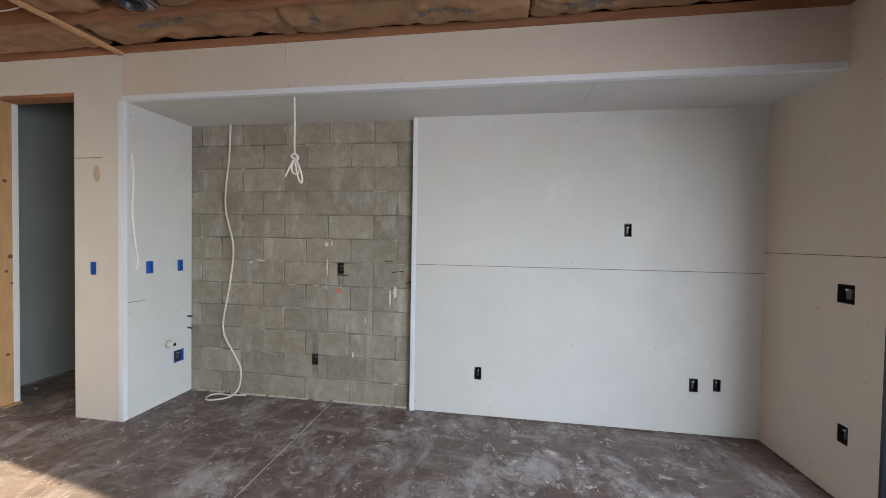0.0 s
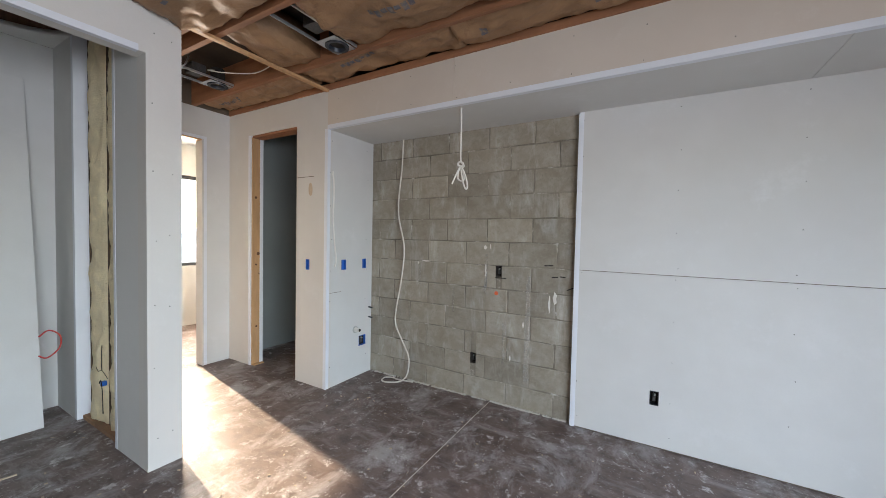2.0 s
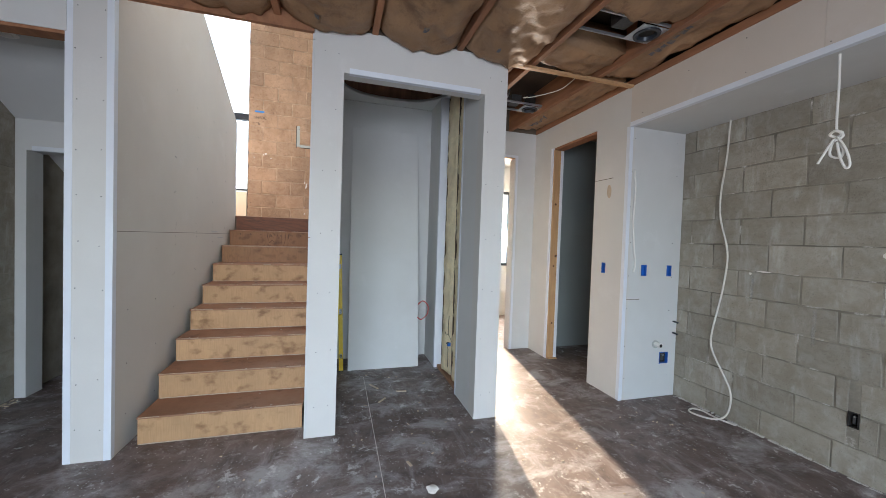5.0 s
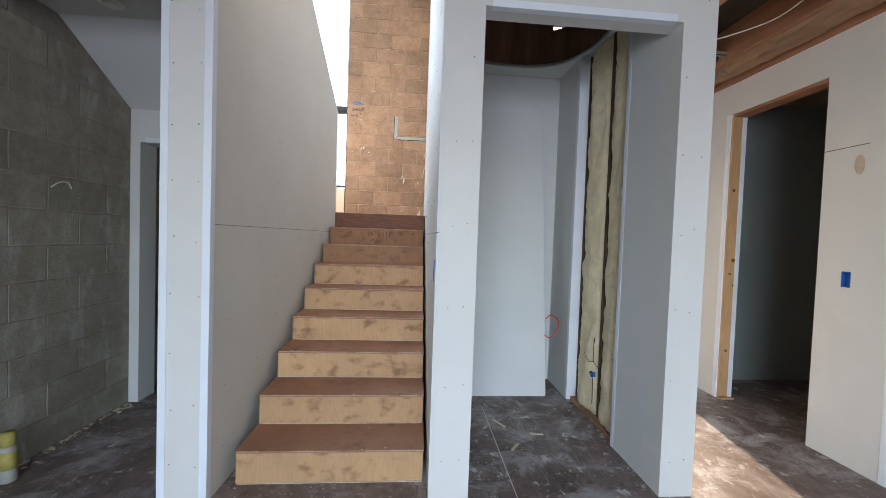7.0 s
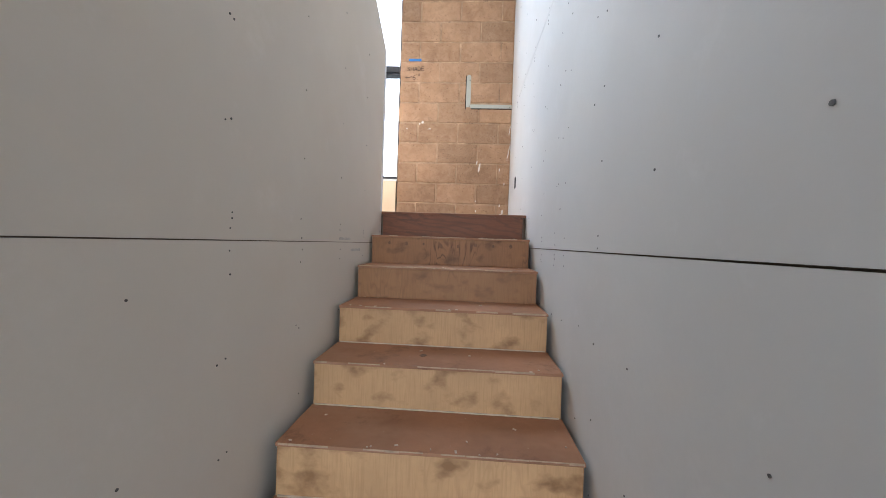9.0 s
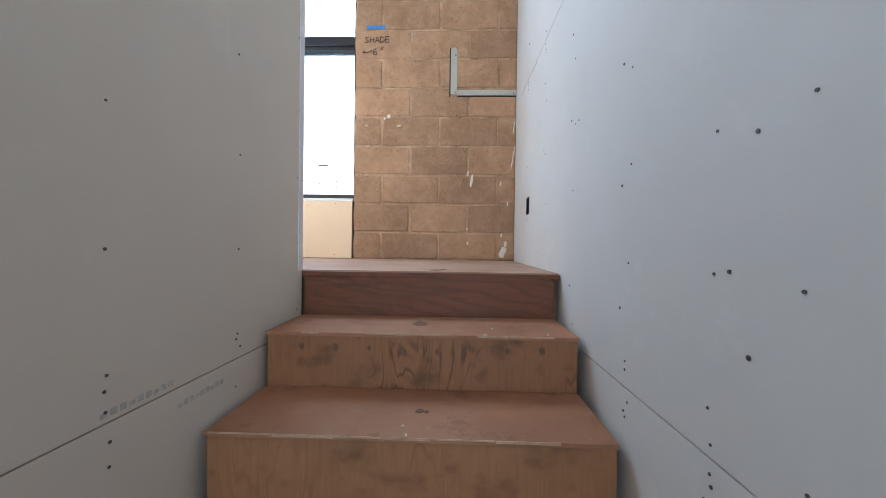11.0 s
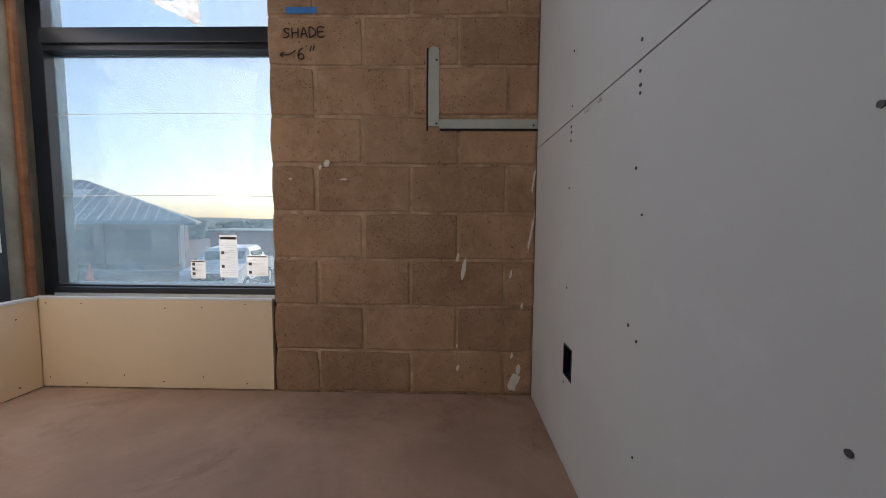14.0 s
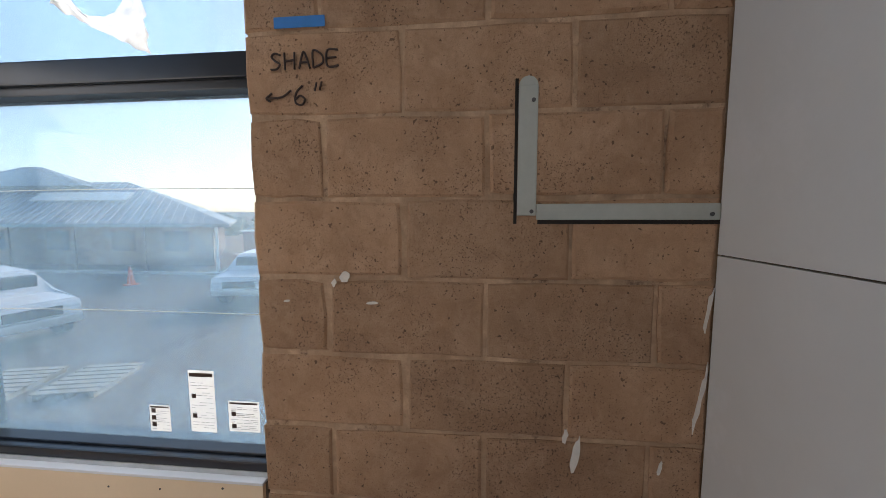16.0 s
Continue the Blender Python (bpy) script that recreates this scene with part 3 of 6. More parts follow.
def block_wall(parent, axis, face, sign, u0, u1, v0, v1, joint_u, line_v, shift, material, holes=(), size=(0.4064, 0.2032), name="block", seed=0, gap=0.0105, soft=0.005):
    """Concrete blocks in running bond, each its own piece, proud of the mortar core. joint_u: an upright joint in the course whose
    number is even, counted from the course under line_v; shift: half a block."""
    rnd = random.Random(seed)
    bw, bh = size
    k0 = math.floor((v0 - line_v) / bh)
    shared = {}
    order = {"x": (1, 2), "y": (0, 2)}[axis]
    n = "xyz".index(axis)
    k = k0
    while line_v + k * bh < v1 - 0.02:
        lo_v, hi_v = max(line_v + k * bh, v0) + gap / 2, min(line_v + (k + 1) * bh, v1) - gap / 2
        start = joint_u + (shift if k % 2 else 0)
        u = start + math.floor((u0 - start) / bw) * bw
        while u < u1 - 0.01:
            spans = [(max(u, u0) + gap / 2, min(u + bw, u1) - gap / 2)]
            for h in holes:
                if h[2] < hi_v and h[3] > lo_v:
                    spans = [piece for s_, e_ in spans for piece in ((s_, min(e_, h[0])), (max(s_, h[1]), e_)) if piece[1] - piece[0] > 0.015]
            for s_, e_ in spans:
                if e_ - s_ < 0.02 or hi_v - lo_v < 0.02:
                    continue
                key = (round(e_ - s_, 3), round(hi_v - lo_v, 3), rnd.randrange(6))
                if key not in shared:
                    w, h_ = e_ - s_, hi_v - lo_v
                    bm = bmesh.new()
                    q = rnd.uniform(0.4, 1.0) * soft
                    corners = [(-w / 2, -h_ / 2), (w / 2, -h_ / 2), (w / 2, h_ / 2), (-w / 2, h_ / 2)]
                    outer = []
                    for c in range(4):
                        (xa, ya), (xb, yb) = corners[c], corners[(c + 1) % 4]
                        cuts = 3 if c % 2 == 0 else 2
                        for p in range(cuts):
                            chip = rnd.uniform(0.0, 0.006) if p == 0 and rnd.random() < 0.5 else 0.0
                            x, y = xa + (xb - xa) * p / cuts, ya + (yb - ya) * p / cuts
                            outer.append((x - math.copysign(chip, x) + rnd.uniform(-0.0026, 0.0026), y - math.copysign(chip, y) + rnd.uniform(-0.0026, 0.0026)))
                    rings = []
                    for d, inset in ((-0.03, 0), (-q * 0.7, 0), (0, q)):
                        ring = []
                        for x, y in outer:
                            co = [0, 0, 0]
                            co[n], co[order[0]], co[order[1]] = sign * d, x - math.copysign(inset, x), y - math.copysign(inset, y)
                            ring.append(bm.verts.new(co))
                        rings.append(ring)
                    for a_, b_ in zip(rings, rings[1:]):
                        for c in range(len(a_)):
                            bm.faces.new([a_[c - 1], a_[c], b_[c], b_[c - 1]])
                    bm.faces.new(rings[-1])
                    shared[key] = mesh(bm, name, material)
                co = [0, 0, 0]
                co[n], co[order[0]], co[order[1]] = face + sign * rnd.uniform(-0.004, 0.001), (s_ + e_) / 2, (lo_v + hi_v) / 2
                part(name, shared[key], None, parent, at=Matrix.Translation(co))
            u += bw
        k += 1


def veil(name, colour, cover, through_=0.0, scale=9.0):
    """A thin pale coat or film with gaps in it: it covers its ground in part, and lets light through in part."""
    m = bpy.data.materials.new(name)
    m.use_nodes = True
    nt, L = m.node_tree, m.node_tree.links.new
    bsdf, out = nt.nodes["Principled BSDF"], nt.nodes["Material Output"]
    bsdf.inputs["Base Color"].default_value, bsdf.inputs["Roughness"].default_value = (*colour, 1), 0.8
    clear, soft, first, second = nt.nodes.new("ShaderNodeBsdfTransparent"), nt.nodes.new("ShaderNodeBsdfTranslucent"), nt.nodes.new("ShaderNodeMixShader"), nt.nodes.new("ShaderNodeMixShader")
    soft.inputs[0].default_value = (*colour, 1)
    geo, tex, far = nt.nodes.new("ShaderNodeNewGeometry"), nt.nodes.new("ShaderNodeTexNoise"), nt.nodes.new("ShaderNodeMapRange")
    tex.inputs["Scale"].default_value, tex.inputs["Detail"].default_value = scale, 6.0
    far.inputs[1].default_value, far.inputs[2].default_value, far.inputs[3].default_value, far.inputs[4].default_value = 0.3, 0.7, cover * 0.3, cover
    first.inputs[0].default_value = through_
    L(geo.outputs["Position"], tex.inputs["Vector"])
    L(tex.outputs["Fac"], far.inputs[0])
    L(bsdf.outputs[0], first.inputs[1])
    L(soft.outputs[0], first.inputs[2])
    L(far.outputs[0], second.inputs[0])
    L(clear.outputs[0], second.inputs[1])
    L(first.outputs[0], second.inputs[2])
    L(second.outputs[0], out.inputs[0])
    return m


WASH = veil("lime_wash", (0.74, 0.73, 0.70), 0.14)
PAPER = veil("label_paper", (0.94, 0.94, 0.92), 0.97, 0.72, 1.0)
SHEET = veil("torn_white_plastic", (0.92, 0.90, 0.86), 1.0, 0.6, 5.0)

# ---- the large structure ----
YB, YP, YF, XR, XP, ZS, ZC = 3.30, 3.25, 2.68, 3.04, -1.62, 2.405, 2.75
XC, CL0, CL1 = -1.583, 0.0935, 1.484
RUN, RISE, N_STEPS, X0 = 0.2825, 1.58 / 9, 9, -1.74
ZL, XE, XW = 1.58, -4.0, -5.13


def rect(u, v, w, h):
    return (u - w / 2, u + w / 2, v - h / 2, v + h / 2)


floor = setting("floor", slab("z", -0.2, 0.0, -5.3, 3.2, -2.36, 5.2), CONCRETE, "worn dark concrete slab with pale plaster stains", "floor")
part("chalk_line", box((-0.234, 2.68, 0.0005), (-0.230, 3.29, 0.0018)), PLASTER, floor, "pale snapped line on the concrete")
part("chalk_line", box((-0.234, 0.9, 0.0005), (-0.230, 2.66, 0.0018)), PLASTER, floor)
part("chalk_line", box((-2.6, 0.543, 0.0005), (-0.3, 0.547, 0.0018)), PLASTER, floor)

bm = bmesh.new()
q_ = random.Random(77)
for k in range(120):
    x, w = q_.uniform(-1.6, 0.42), q_.uniform(0.01, 0.05)
    box((x, 3.294 - q_.uniform(0.004, 0.016), 0.0003), (x + w, 3.299, q_.uniform(0.003, 0.012)), bm=bm)
tagged(part("mortar_droppings", bm, mat("mortar_crumbs", (0.55, 0.52, 0.47), 0.95, 0.2, 30, 120), floor, "pale mortar crumbs along the block wall's foot"), kind="stuff")

# recess: block back wall, white sheets on the rest
BOXES_A = [rect(-0.18, 1.157, 0.052, 0.095), rect(-0.407, 0.356, 0.052, 0.095)]
wall_recess = setting("wall_recess", slab("y", YB + 0.006, 3.52, -1.984, 3.24, 0, 3.1, BOXES_A), MORTAR, "grey concrete block wall with flush mortar", "wall")
BOXES_P = [rect(2.115, 1.513, 0.055, 0.1), rect(1.014, 0.352, 0.055, 0.1), rect(2.60, 0.375, 0.06, 0.1), rect(2.757, 0.385, 0.05, 0.09)]
panel_wall = setting("wall_panel", slab("y", YP + 0.0135, YB, 0.474, XR, 0, ZS, BOXES_P), CORE, "white gypsum board wall on furring", "wall")
for z0, z1 in ((0.012, 1.2115), (1.216, ZS)):
    part("drywall_sheet", slab("y", YP, YP + 0.013, 0.46, XR, z0, z1, BOXES_P), DRYWALL, panel_wall)
part("edge_board", box((0.458, YP + 0.001, 0), (0.473, YB + 0.004, ZS)), BEAD, panel_wall, "white end strip of the furred wall")
beads(panel_wall, [("z", 0.458, YP, 0.005, ZS - 0.002, -1, -1)])
screws(panel_wall, "y", YP, -1, 0.50, 3.0, 0.08, 1.19, 0.61, 0.275, 1)
screws(panel_wall, "y", YP, -1, 0.50, 3.0, 1.245, 2.36, 0.61, 0.275, 2)

TAG_F = [rect(-1.876, 1.155, 0.05, 0.10)]
TAG_S = [rect(2.895, 1.155, 0.06, 0.10), rect(3.18, 1.153, 0.055, 0.10), rect(3.165, 0.355, 0.10, 0.105)]
pier = setting("wall_pier", box((-1.98, 2.745, 0), (-1.685, 3.30, ZC)), CORE, "cream gypsum board pier between the recess and the dark doorway", "wall")
part("drywall_sheet", slab("y", YF, YF + 0.06, -2.044, XP, 0, ZC, TAG_F), PALEBOARD, pier)
part("drywall_sheet", slab("x", XP - 0.06, XP, YF + 0.0605, YB, 0, ZS + 0.01, TAG_S), DRYWALL, pier)
part("drywall_sheet", slab("x", -2.044, -1.985, YF + 0.0605, YB + 0.2, 0, ZC), DRYWALL, pier)
beads(pier, [("z", XP, YF, 0, ZS, 1, -1)])
part("paper_seam", box((-2.04, YF - 0.0012, 1.985), (-1.80, YF, 1.99)), CORE, pier, "thin torn paper seam")
part("paper_seam", box((XP, 2.72, 0.895), (XP + 0.0012, 2.86, 0.899)), CORE, pier)
screws(pier, "x", XP, 1, 2.73, 3.25, 0.2, 2.3, 0.48, 0.30, 3)
bm = disc("y", (-1.835, YF - 0.0006, 1.868), 0.05, 0.0016, 18)
for v in bm.verts:
    v.co.x = -1.835 + (v.co.x + 1.835) * 0.55 + 0.01 * math.sin(9 * v.co.z)
    v.co.z = 1.868 + (v.co.z - 1.868) * 1.25
part("torn_paper_patch", bm, mat("torn_paper", (0.50, 0.40, 0.29), 0.85, 0.15, 30, 150), pier, "brown torn patch in the board's paper")

header = setting("wall_header", box((-2.044, YF + 0.0135, ZS + 0.0135), (XR, 3.29, ZC)), CORE, "gypsum board header over the recess", "wall")
for x0, x1 in ((XP, -0.3195), (-0.3175, XR)):
    part("drywall_sheet", slab("y", YF, YF + 0.013, x0, x1, ZS, ZC), WARMCREAM, header)
for x0, x1 in ((XP, 1.7285), (1.7315, XR)):
    part("drywall_sheet", slab("z", ZS, ZS + 0.013, x0, x1, YF + 0.0135, YB), DRYWALL, header)
beads(header, [("x", YF, ZS, XP, XR, -1, -1)])
screws(header, "y", YF, -1, -1.5, 2.9, 2.47, 2.71, 0.40, 0.20, 5)
part("wood_plate", box((-3.19, YF - 0.012, ZC - 0.004), (XR, YF + 0.1, ZC + 0.05)), JOIST, header, "rough wood plate along the wall top")

# doorway into the dark room
door_wall = setting("wall_hall_side", slab("y", YF, 2.81, -3.197, -2.0445, 0, ZC - 0.005, [(-2.798, -2.03, -0.1, 2.485)]), PALEBOARD, "cream gypsum board wall with an unlined doorway", "wall")
part("door_jamb", box((-2.798, YF + 0.012, 0.012), (-2.779, 2.806, 2.47), 0.002), JAMB, door_wall, "raw knotted pine door jamb")
part("door_head", box((-2.78, YF + 0.012, 2.462), (-2.045, 2.806, 2.485), 0.002), JOIST, door_wall, "raw brown wood door head")
part("sill_block", box((-2.798, YF + 0.012, 0.0), (-2.74, 2.806, 0.011)), JAMB, door_wall, "short piece of raw wood sole plate")
beads(door_wall, [("z", -2.798, YF, 0, 2.485, 1, -1)])
beads(door_wall, [("z", -2.776, 2.81, 0, 2.47, 1, 1)])
for k, (y, z, r) in enumerate(((2.73, 1.83, 0.014), (2.76, 1.22, 0.018), (2.735, 1.1, 0.011), (2.77, 1.0, 0.01), (2.74, 0.42, 0.012))):
    part("knot", disc("x", (-2.7785, y, z), r, 0.002, 10), KNOT, door_wall)
dark_room = setting("wall_dark_room", slab("x", -3.30, -3.19, 2.812, 5.2, 0, 3.0), DIMBOARD, "gypsum board wall of the unlit room, its dimness painted grey-green", "wall")
setting("wall_dark_room_end", slab("y", 5.2, 5.3, -3.3, -1.6, 0, 3.0), DIMBOARD, "gypsum board end wall of the unlit room, its dimness painted grey-green", "wall")
setting("wall_dark_room_side", slab("x", -1.8, -1.7, 3.53, 5.2, 0, 3.0), DIMBOARD, "gypsum board side wall of the unlit room, its dimness painted grey-green", "wall")
setting("ceiling_dark_room", slab("z", 2.76, 2.8, -3.3, -1.6, 2.82, 5.3), CORE, "bare ceiling of the unlit room", "ceiling")

# hall end wall with the doorway to the bright room
end_wall = setting("wall_hall_end", slab("x", -3.32, -3.197, 0.33, YF, 0, ZC, [(1.56, 2.405, -0.1, 2.43)]), DRYWALL, "gypsum board wall at the hall's end with a doorway", "wall")
part("door_jamb", box((-3.322, 2.392, 0), (-3.19, 2.406, 2.43)), DRYWALL, end_wall, "gypsum board door reveal")
part("door_head", box((-3.315, 1.562, 2.415), (-3.2, 2.39, 2.432)), JAMB, end_wall, "raw wood door head")
part("corner_bead", box((-3.1955, 2.405, 0), (-3.194, 2.437, 2.46)), BEAD, end_wall, "white metal corner bead")
part("corner_bead", box((-3.1955, 1.56, 2.43), (-3.194, 2.404, 2.46)), BEAD, end_wall)
end_out = setting("wall_end_room", slab("x", -5.35, -5.2, 0.33, 3.6, -0.2, 2.9, [(1.65, 3.36, 0.92, 2.30)]), DRYWALL, "white window wall of the bright end room", "wall")
setting("wall_end_room_north", slab("y", 3.5, 3.6, -5.2, -3.32, 0, 2.9), DRYWALL, "white gypsum board wall of the end room", "wall")
setting("ceiling_end_room", slab("z", 2.76, 2.9, -5.35, -3.2, 0.2, 3.6), DRYWALL, "white ceiling of the end room", "ceiling")

# closet
closet = setting("wall_closet_front", slab("x", -1.70, XC, CL0, CL1, 0, 2.757, [(0.284, 1.301, -0.1, 2.467)]), PALEBOARD, "gypsum board closet front with an open doorway", "wall")
beads(closet, [("z", CL0, XC, 0, 2.75, -1, 1), ("z", 0.284, XC, 0, 2.467, 1, 1), ("z", 1.301, XC, 0, 2.467, -1, 1), ("z", CL1, XC, 0, 2.757, 1, 1), ("y", XC, 2.467, 0.318, 1.267, 1, -1)])
screws(closet, "x", XC, 1, 0.15, 0.25, 0.2, 2.6, 0.085, 0.40, 7)
screws(closet, "x", XC, 1, 1.34, 1.45, 0.2, 2.6, 0.085, 0.40, 8)
closet_side = setting("wall_closet_side", slab("y", 1.41, CL1, -3.19, -1.7005, 0, 2.869), DRYWALL, "gypsum board wall between the closet and the hall", "wall")
part("drywall_sheet", slab("y", 1.302, 1.40, -2.06, -1.7005, 0, 2.869), DRYWALL, closet_side)
part("corner_bead", box((-2.064, 1.300, 0), (-2.03, 1.4095, 2.869)), BEAD, closet_side, "white metal corner bead")
part("drywall_sheet", slab("y", 1.293, 1.4095, -3.1895, -2.7855, 0, 2.869), DRYWALL, closet_side)
part("corner_bead", box((-2.785, 1.291, 0), (-2.745, 1.4095, 2.869)), BEAD, closet_side)
setting("wall_closet_back", slab("x", -3.1965, -3.19, 0.2135, 1.409, 0, 2.869), DRYWALL, "gypsum board back wall of the closet", "wall")

part("drywall_sheet", slab("y", 0.2005, 0.213, -3.1895, -1.7005, 0, 2.869), DRYWALL, closet)
setting("wall_closet_plate", slab("x", -1.70, -1.60, 0.2, 1.484, 2.7575, 2.998), CORE, "bare wood plate over the closet front", "wall")

# closet ceiling with a round hole cut in it, under a shaft lined with upright planks
bm = bmesh.new()
HX, HY, HRX, HRY, n = -2.42, 0.78, 0.60, 0.56, 64


def hole_at(q, grow=0.0):
    """A point on the rounded hole's edge, or so far outside it."""
    c, s_ = math.cos(q), math.sin(q)
    r = (abs(c / (HRX + grow)) ** 2.6 + abs(s_ / (HRY + grow)) ** 2.6) ** (-1 / 2.6)
    return HX + r * c, HY + r * s_


for z in (2.87, 2.886):
    inner = [bm.verts.new((*hole_at(2 * math.pi * k / n), z)) for k in range(n)]
    outer = []
    for k in range(n):
        c, s_ = math.cos(2 * math.pi * k / n), math.sin(2 * math.pi * k / n)
        far = min((-1.70 - HX) / c if c > 1e-6 else 1e9, (-3.19 - HX) / c if c < -1e-6 else 1e9, (1.41 - HY) / s_ if s_ > 1e-6 else 1e9, (0.2 - HY) / s_ if s_ < -1e-6 else 1e9)
        outer.append(bm.verts.new((HX + far * c, HY + far * s_, z)))
    for k in range(n):
        bm.faces.new([inner[k - 1], inner[k], outer[k], outer[k - 1]])
    if z == 2.87:
        low = inner
for k in range(n):
    bm.faces.new([low[k - 1], low[k], inner[k], inner[k - 1]])
closet_top = setting("ceiling_closet", bm, DRYWALL, "gypsum board closet ceiling with a rounded hole cut in it", "ceiling")
bm = bmesh.new()
rings = [[bm.verts.new((*hole_at(2 * math.pi * k / n, g_), z)) for k in range(n)] for g_, z in ((0.0, 2.8695), (0.0, 2.895), (0.022, 2.895), (0.022, 2.8695), (0.016, 2.862), (0.006, 2.862))]
for a_, b_ in zip(rings, rings[1:] + rings[:1]):
    for k in range(n):
        bm.faces.new([a_[k - 1], a_[k], b_[k], b_[k - 1]])
part("hole_rim", bm, DRYWALL, closet_top, "pale rounded rim of the hole", smooth=True)
shaft = setting("ceiling_shaft", slab("z", 3.34, 3.38, -3.18, HX + 0.72, HY - 0.67, HY + 0.67), CORE, "dark plywood top of the shaft over the closet", "ceiling")
for k in range(34):
    t_ = 2 * math.pi * (k + 0.5) / 34
    (x, y), (xb, yb) = hole_at(t_, 0.035), hole_at(t_ + 0.01, 0.035)
    p_ = pose(x, y, 2.896, 0, 0, math.degrees(math.atan2(yb - y, xb - x)) - 90)
    tall = 0.30 if k == 13 else 0.443
    bm = box((-0.012, -0.064, 0), (0.012, 0.064, tall), 0.002)
    bm.transform(p_ @ pose(0.006 * (k % 2), 0, 0))
    part("plank", bm, SHAFTWOOD, shaft)

# stair walls
OUT_R = [rect(-1.70, 1.157, 0.075, 0.115), rect(-4.662, 1.915, 0.075, 0.1)]
stair_right = setting("wall_stair_right", slab("y", 0.0935, 0.2, -5.30, -1.7005, 0, 5.4, OUT_R), CORE, "tall white gypsum board wall beside the stairs", "wall")
for z0, z1 in ((0.0, 1.3515), (1.3555, 2.6485), (2.6525, 5.4)):
    part("drywall_sheet", slab("y", 0.08, 0.093, XW, XC, z0, z1, OUT_R), DRYWALL, stair_right)
screws(stair_right, "y", 0.08, -1, -2.78, -1.75, 0.15, 1.30, 0.41, 0.31, 11)
stud_screws(stair_right, 0.08, -1, (-2.61, -3.01, -3.17, -3.453, -3.856, -4.265), 1.352, 2.55, 0.233, 0.024, 31)
seam_screws(stair_right, 0.08, [-4.693 + 0.4 * k for k in range(8)], 2.652, 1.40, 4.6, 12)
YL0, YL1, SL = -1.165, -0.937, 0.62
SKEW = Matrix.Translation((XE, YL1, 0)) @ pose(0, 0, 0, 0, 0, -1.32) @ Matrix.Translation((-XE, -YL1, 0))


def top_at(x):
    return 2.69 + SL * (x - XE)


stair_left = setting("wall_stair_left", prism("y", YL0 + 0.0135, YL1 - 0.0135, [(-1.607, 0), (XE + 0.013, 0), (XE + 0.013, top_at(XE) - 0.015), (-1.607, top_at(-1.607) - 0.015)]), CORE, "gypsum board wall between the two stair flights, its top sloping", "wall")
for y0, y1 in ((YL1 - 0.013, YL1), (YL0, YL0 + 0.013)):
    part("drywall_sheet", slab("y", y0, y1, XE, -1.6075, 0, 1.3535), IVORY, stair_left)
    part("drywall_sheet", prism("y", y0, y1, [(-1.6075, 1.3565), (XE, 1.3565), (XE, top_at(XE)), (-1.6075, top_at(-1.6075))]), IVORY, stair_left)
part("drywall_sheet", slab("x", -1.607, -1.594, YL0, YL1, 0, 4.1), PALEBOARD, stair_left)
part("drywall_sheet", slab("x", XE, XE + 0.0125, YL0 + 0.0135, YL1 - 0.0135, ZL, top_at(XE) - 0.01), IVORY, stair_left)
bm = bmesh.new()
for c in range(46):
    for u in (0.010, 0.022):
        disc("y", (XE + u, YL1 + 0.0029, ZL + 0.03 + 0.017 * c + (0.0085 if u > 0.015 else 0)), 0.0017, 0.0006, 6, bm=bm)
tagged(part("bead_holes", bm, CONDUIT, stair_left, "rows of small holes in the corner bead"), kind="stuff")
stud_screws(stair_left, YL1, 1, (-2.40, -2.81, -3.217, -3.594, -3.965), 1.352, 2.6, 0.265, 0.028, 77)
part("drywall_cap", prism("y", YL0, YL1, [(XE, top_at(XE)), (-1.6, top_at(-1.6)), (-1.6, top_at(-1.6) + 0.013), (XE, top_at(XE) + 0.013)]), IVORY, stair_left)
beads(stair_left, [("z", -1.594, YL1, 0, 2.75, 1, 1), ("z", -1.594, YL0, 0, 2.75, 1, -1), ("z", XE, YL1, ZL, top_at(XE), -1, 1)])
screws(stair_left, "y", YL1, 1, -2.1, -1.75, 0.2, 1.3, 0.35, 0.34, 14)
screws(stair_left, "x", -1.594, 1, -1.11, -0.98, 0.2, 2.65, 0.12, 0.27, 16)

stair_left.matrix_basis = SKEW

# the space under the upper flight
left_head = setting("wall_left_opening", slab("x", -1.72, -1.594, -2.16, YL0 - 0.05, 2.466, ZC), DRYWALL, "gypsum board header over the wide opening", "wall")
part("head_board", box((-1.70, -2.155, 2.448), (-1.60, YL0 - 0.06, 2.466)), JOIST, left_head, "raw brown wood under the header")
d3 = setting("wall_under_stair", slab("x", -2.86, -2.69, -2.16, YL0 - 0.002, 0, 2.24, [(-2.09, -1.30, -0.1, 1.965)]), DRYWALL, "gypsum board wall under the stairs with a low doorway", "wall")
beads(d3, [("z", -2.09, -2.69, 0, 1.965, 1, 1), ("y", -2.69, 1.965, -2.056, -1.30, 1, -1)])
setting("wall_store_back", slab("x", -5.0, -4.9, -2.16, -0.95, 0, 1.5), CORE, "bare back wall of the store under the landing", "wall")
upper = setting("stair_upper_flight", prism("y", -2.158, YL0 - 0.045, [(-1.60, 2.72), (-1.60, 2.567), (-2.135, 2.567), (-2.69, 2.205), (-4.02, 1.36), (-4.02, 1.75), (-3.74, 1.93), (-2.6, 2.72)]), DRYWALL, "gypsum board underside of the upper stair flight", "stairs")

south = setting("wall_south", slab("y", -2.36, -2.166, -5.33, 3.24, -0.2, 5.5, [(-5.06, -3.9, 1.99, 5.2)]), MORTAR_DIM, "grey concrete block outer wall", "wall")

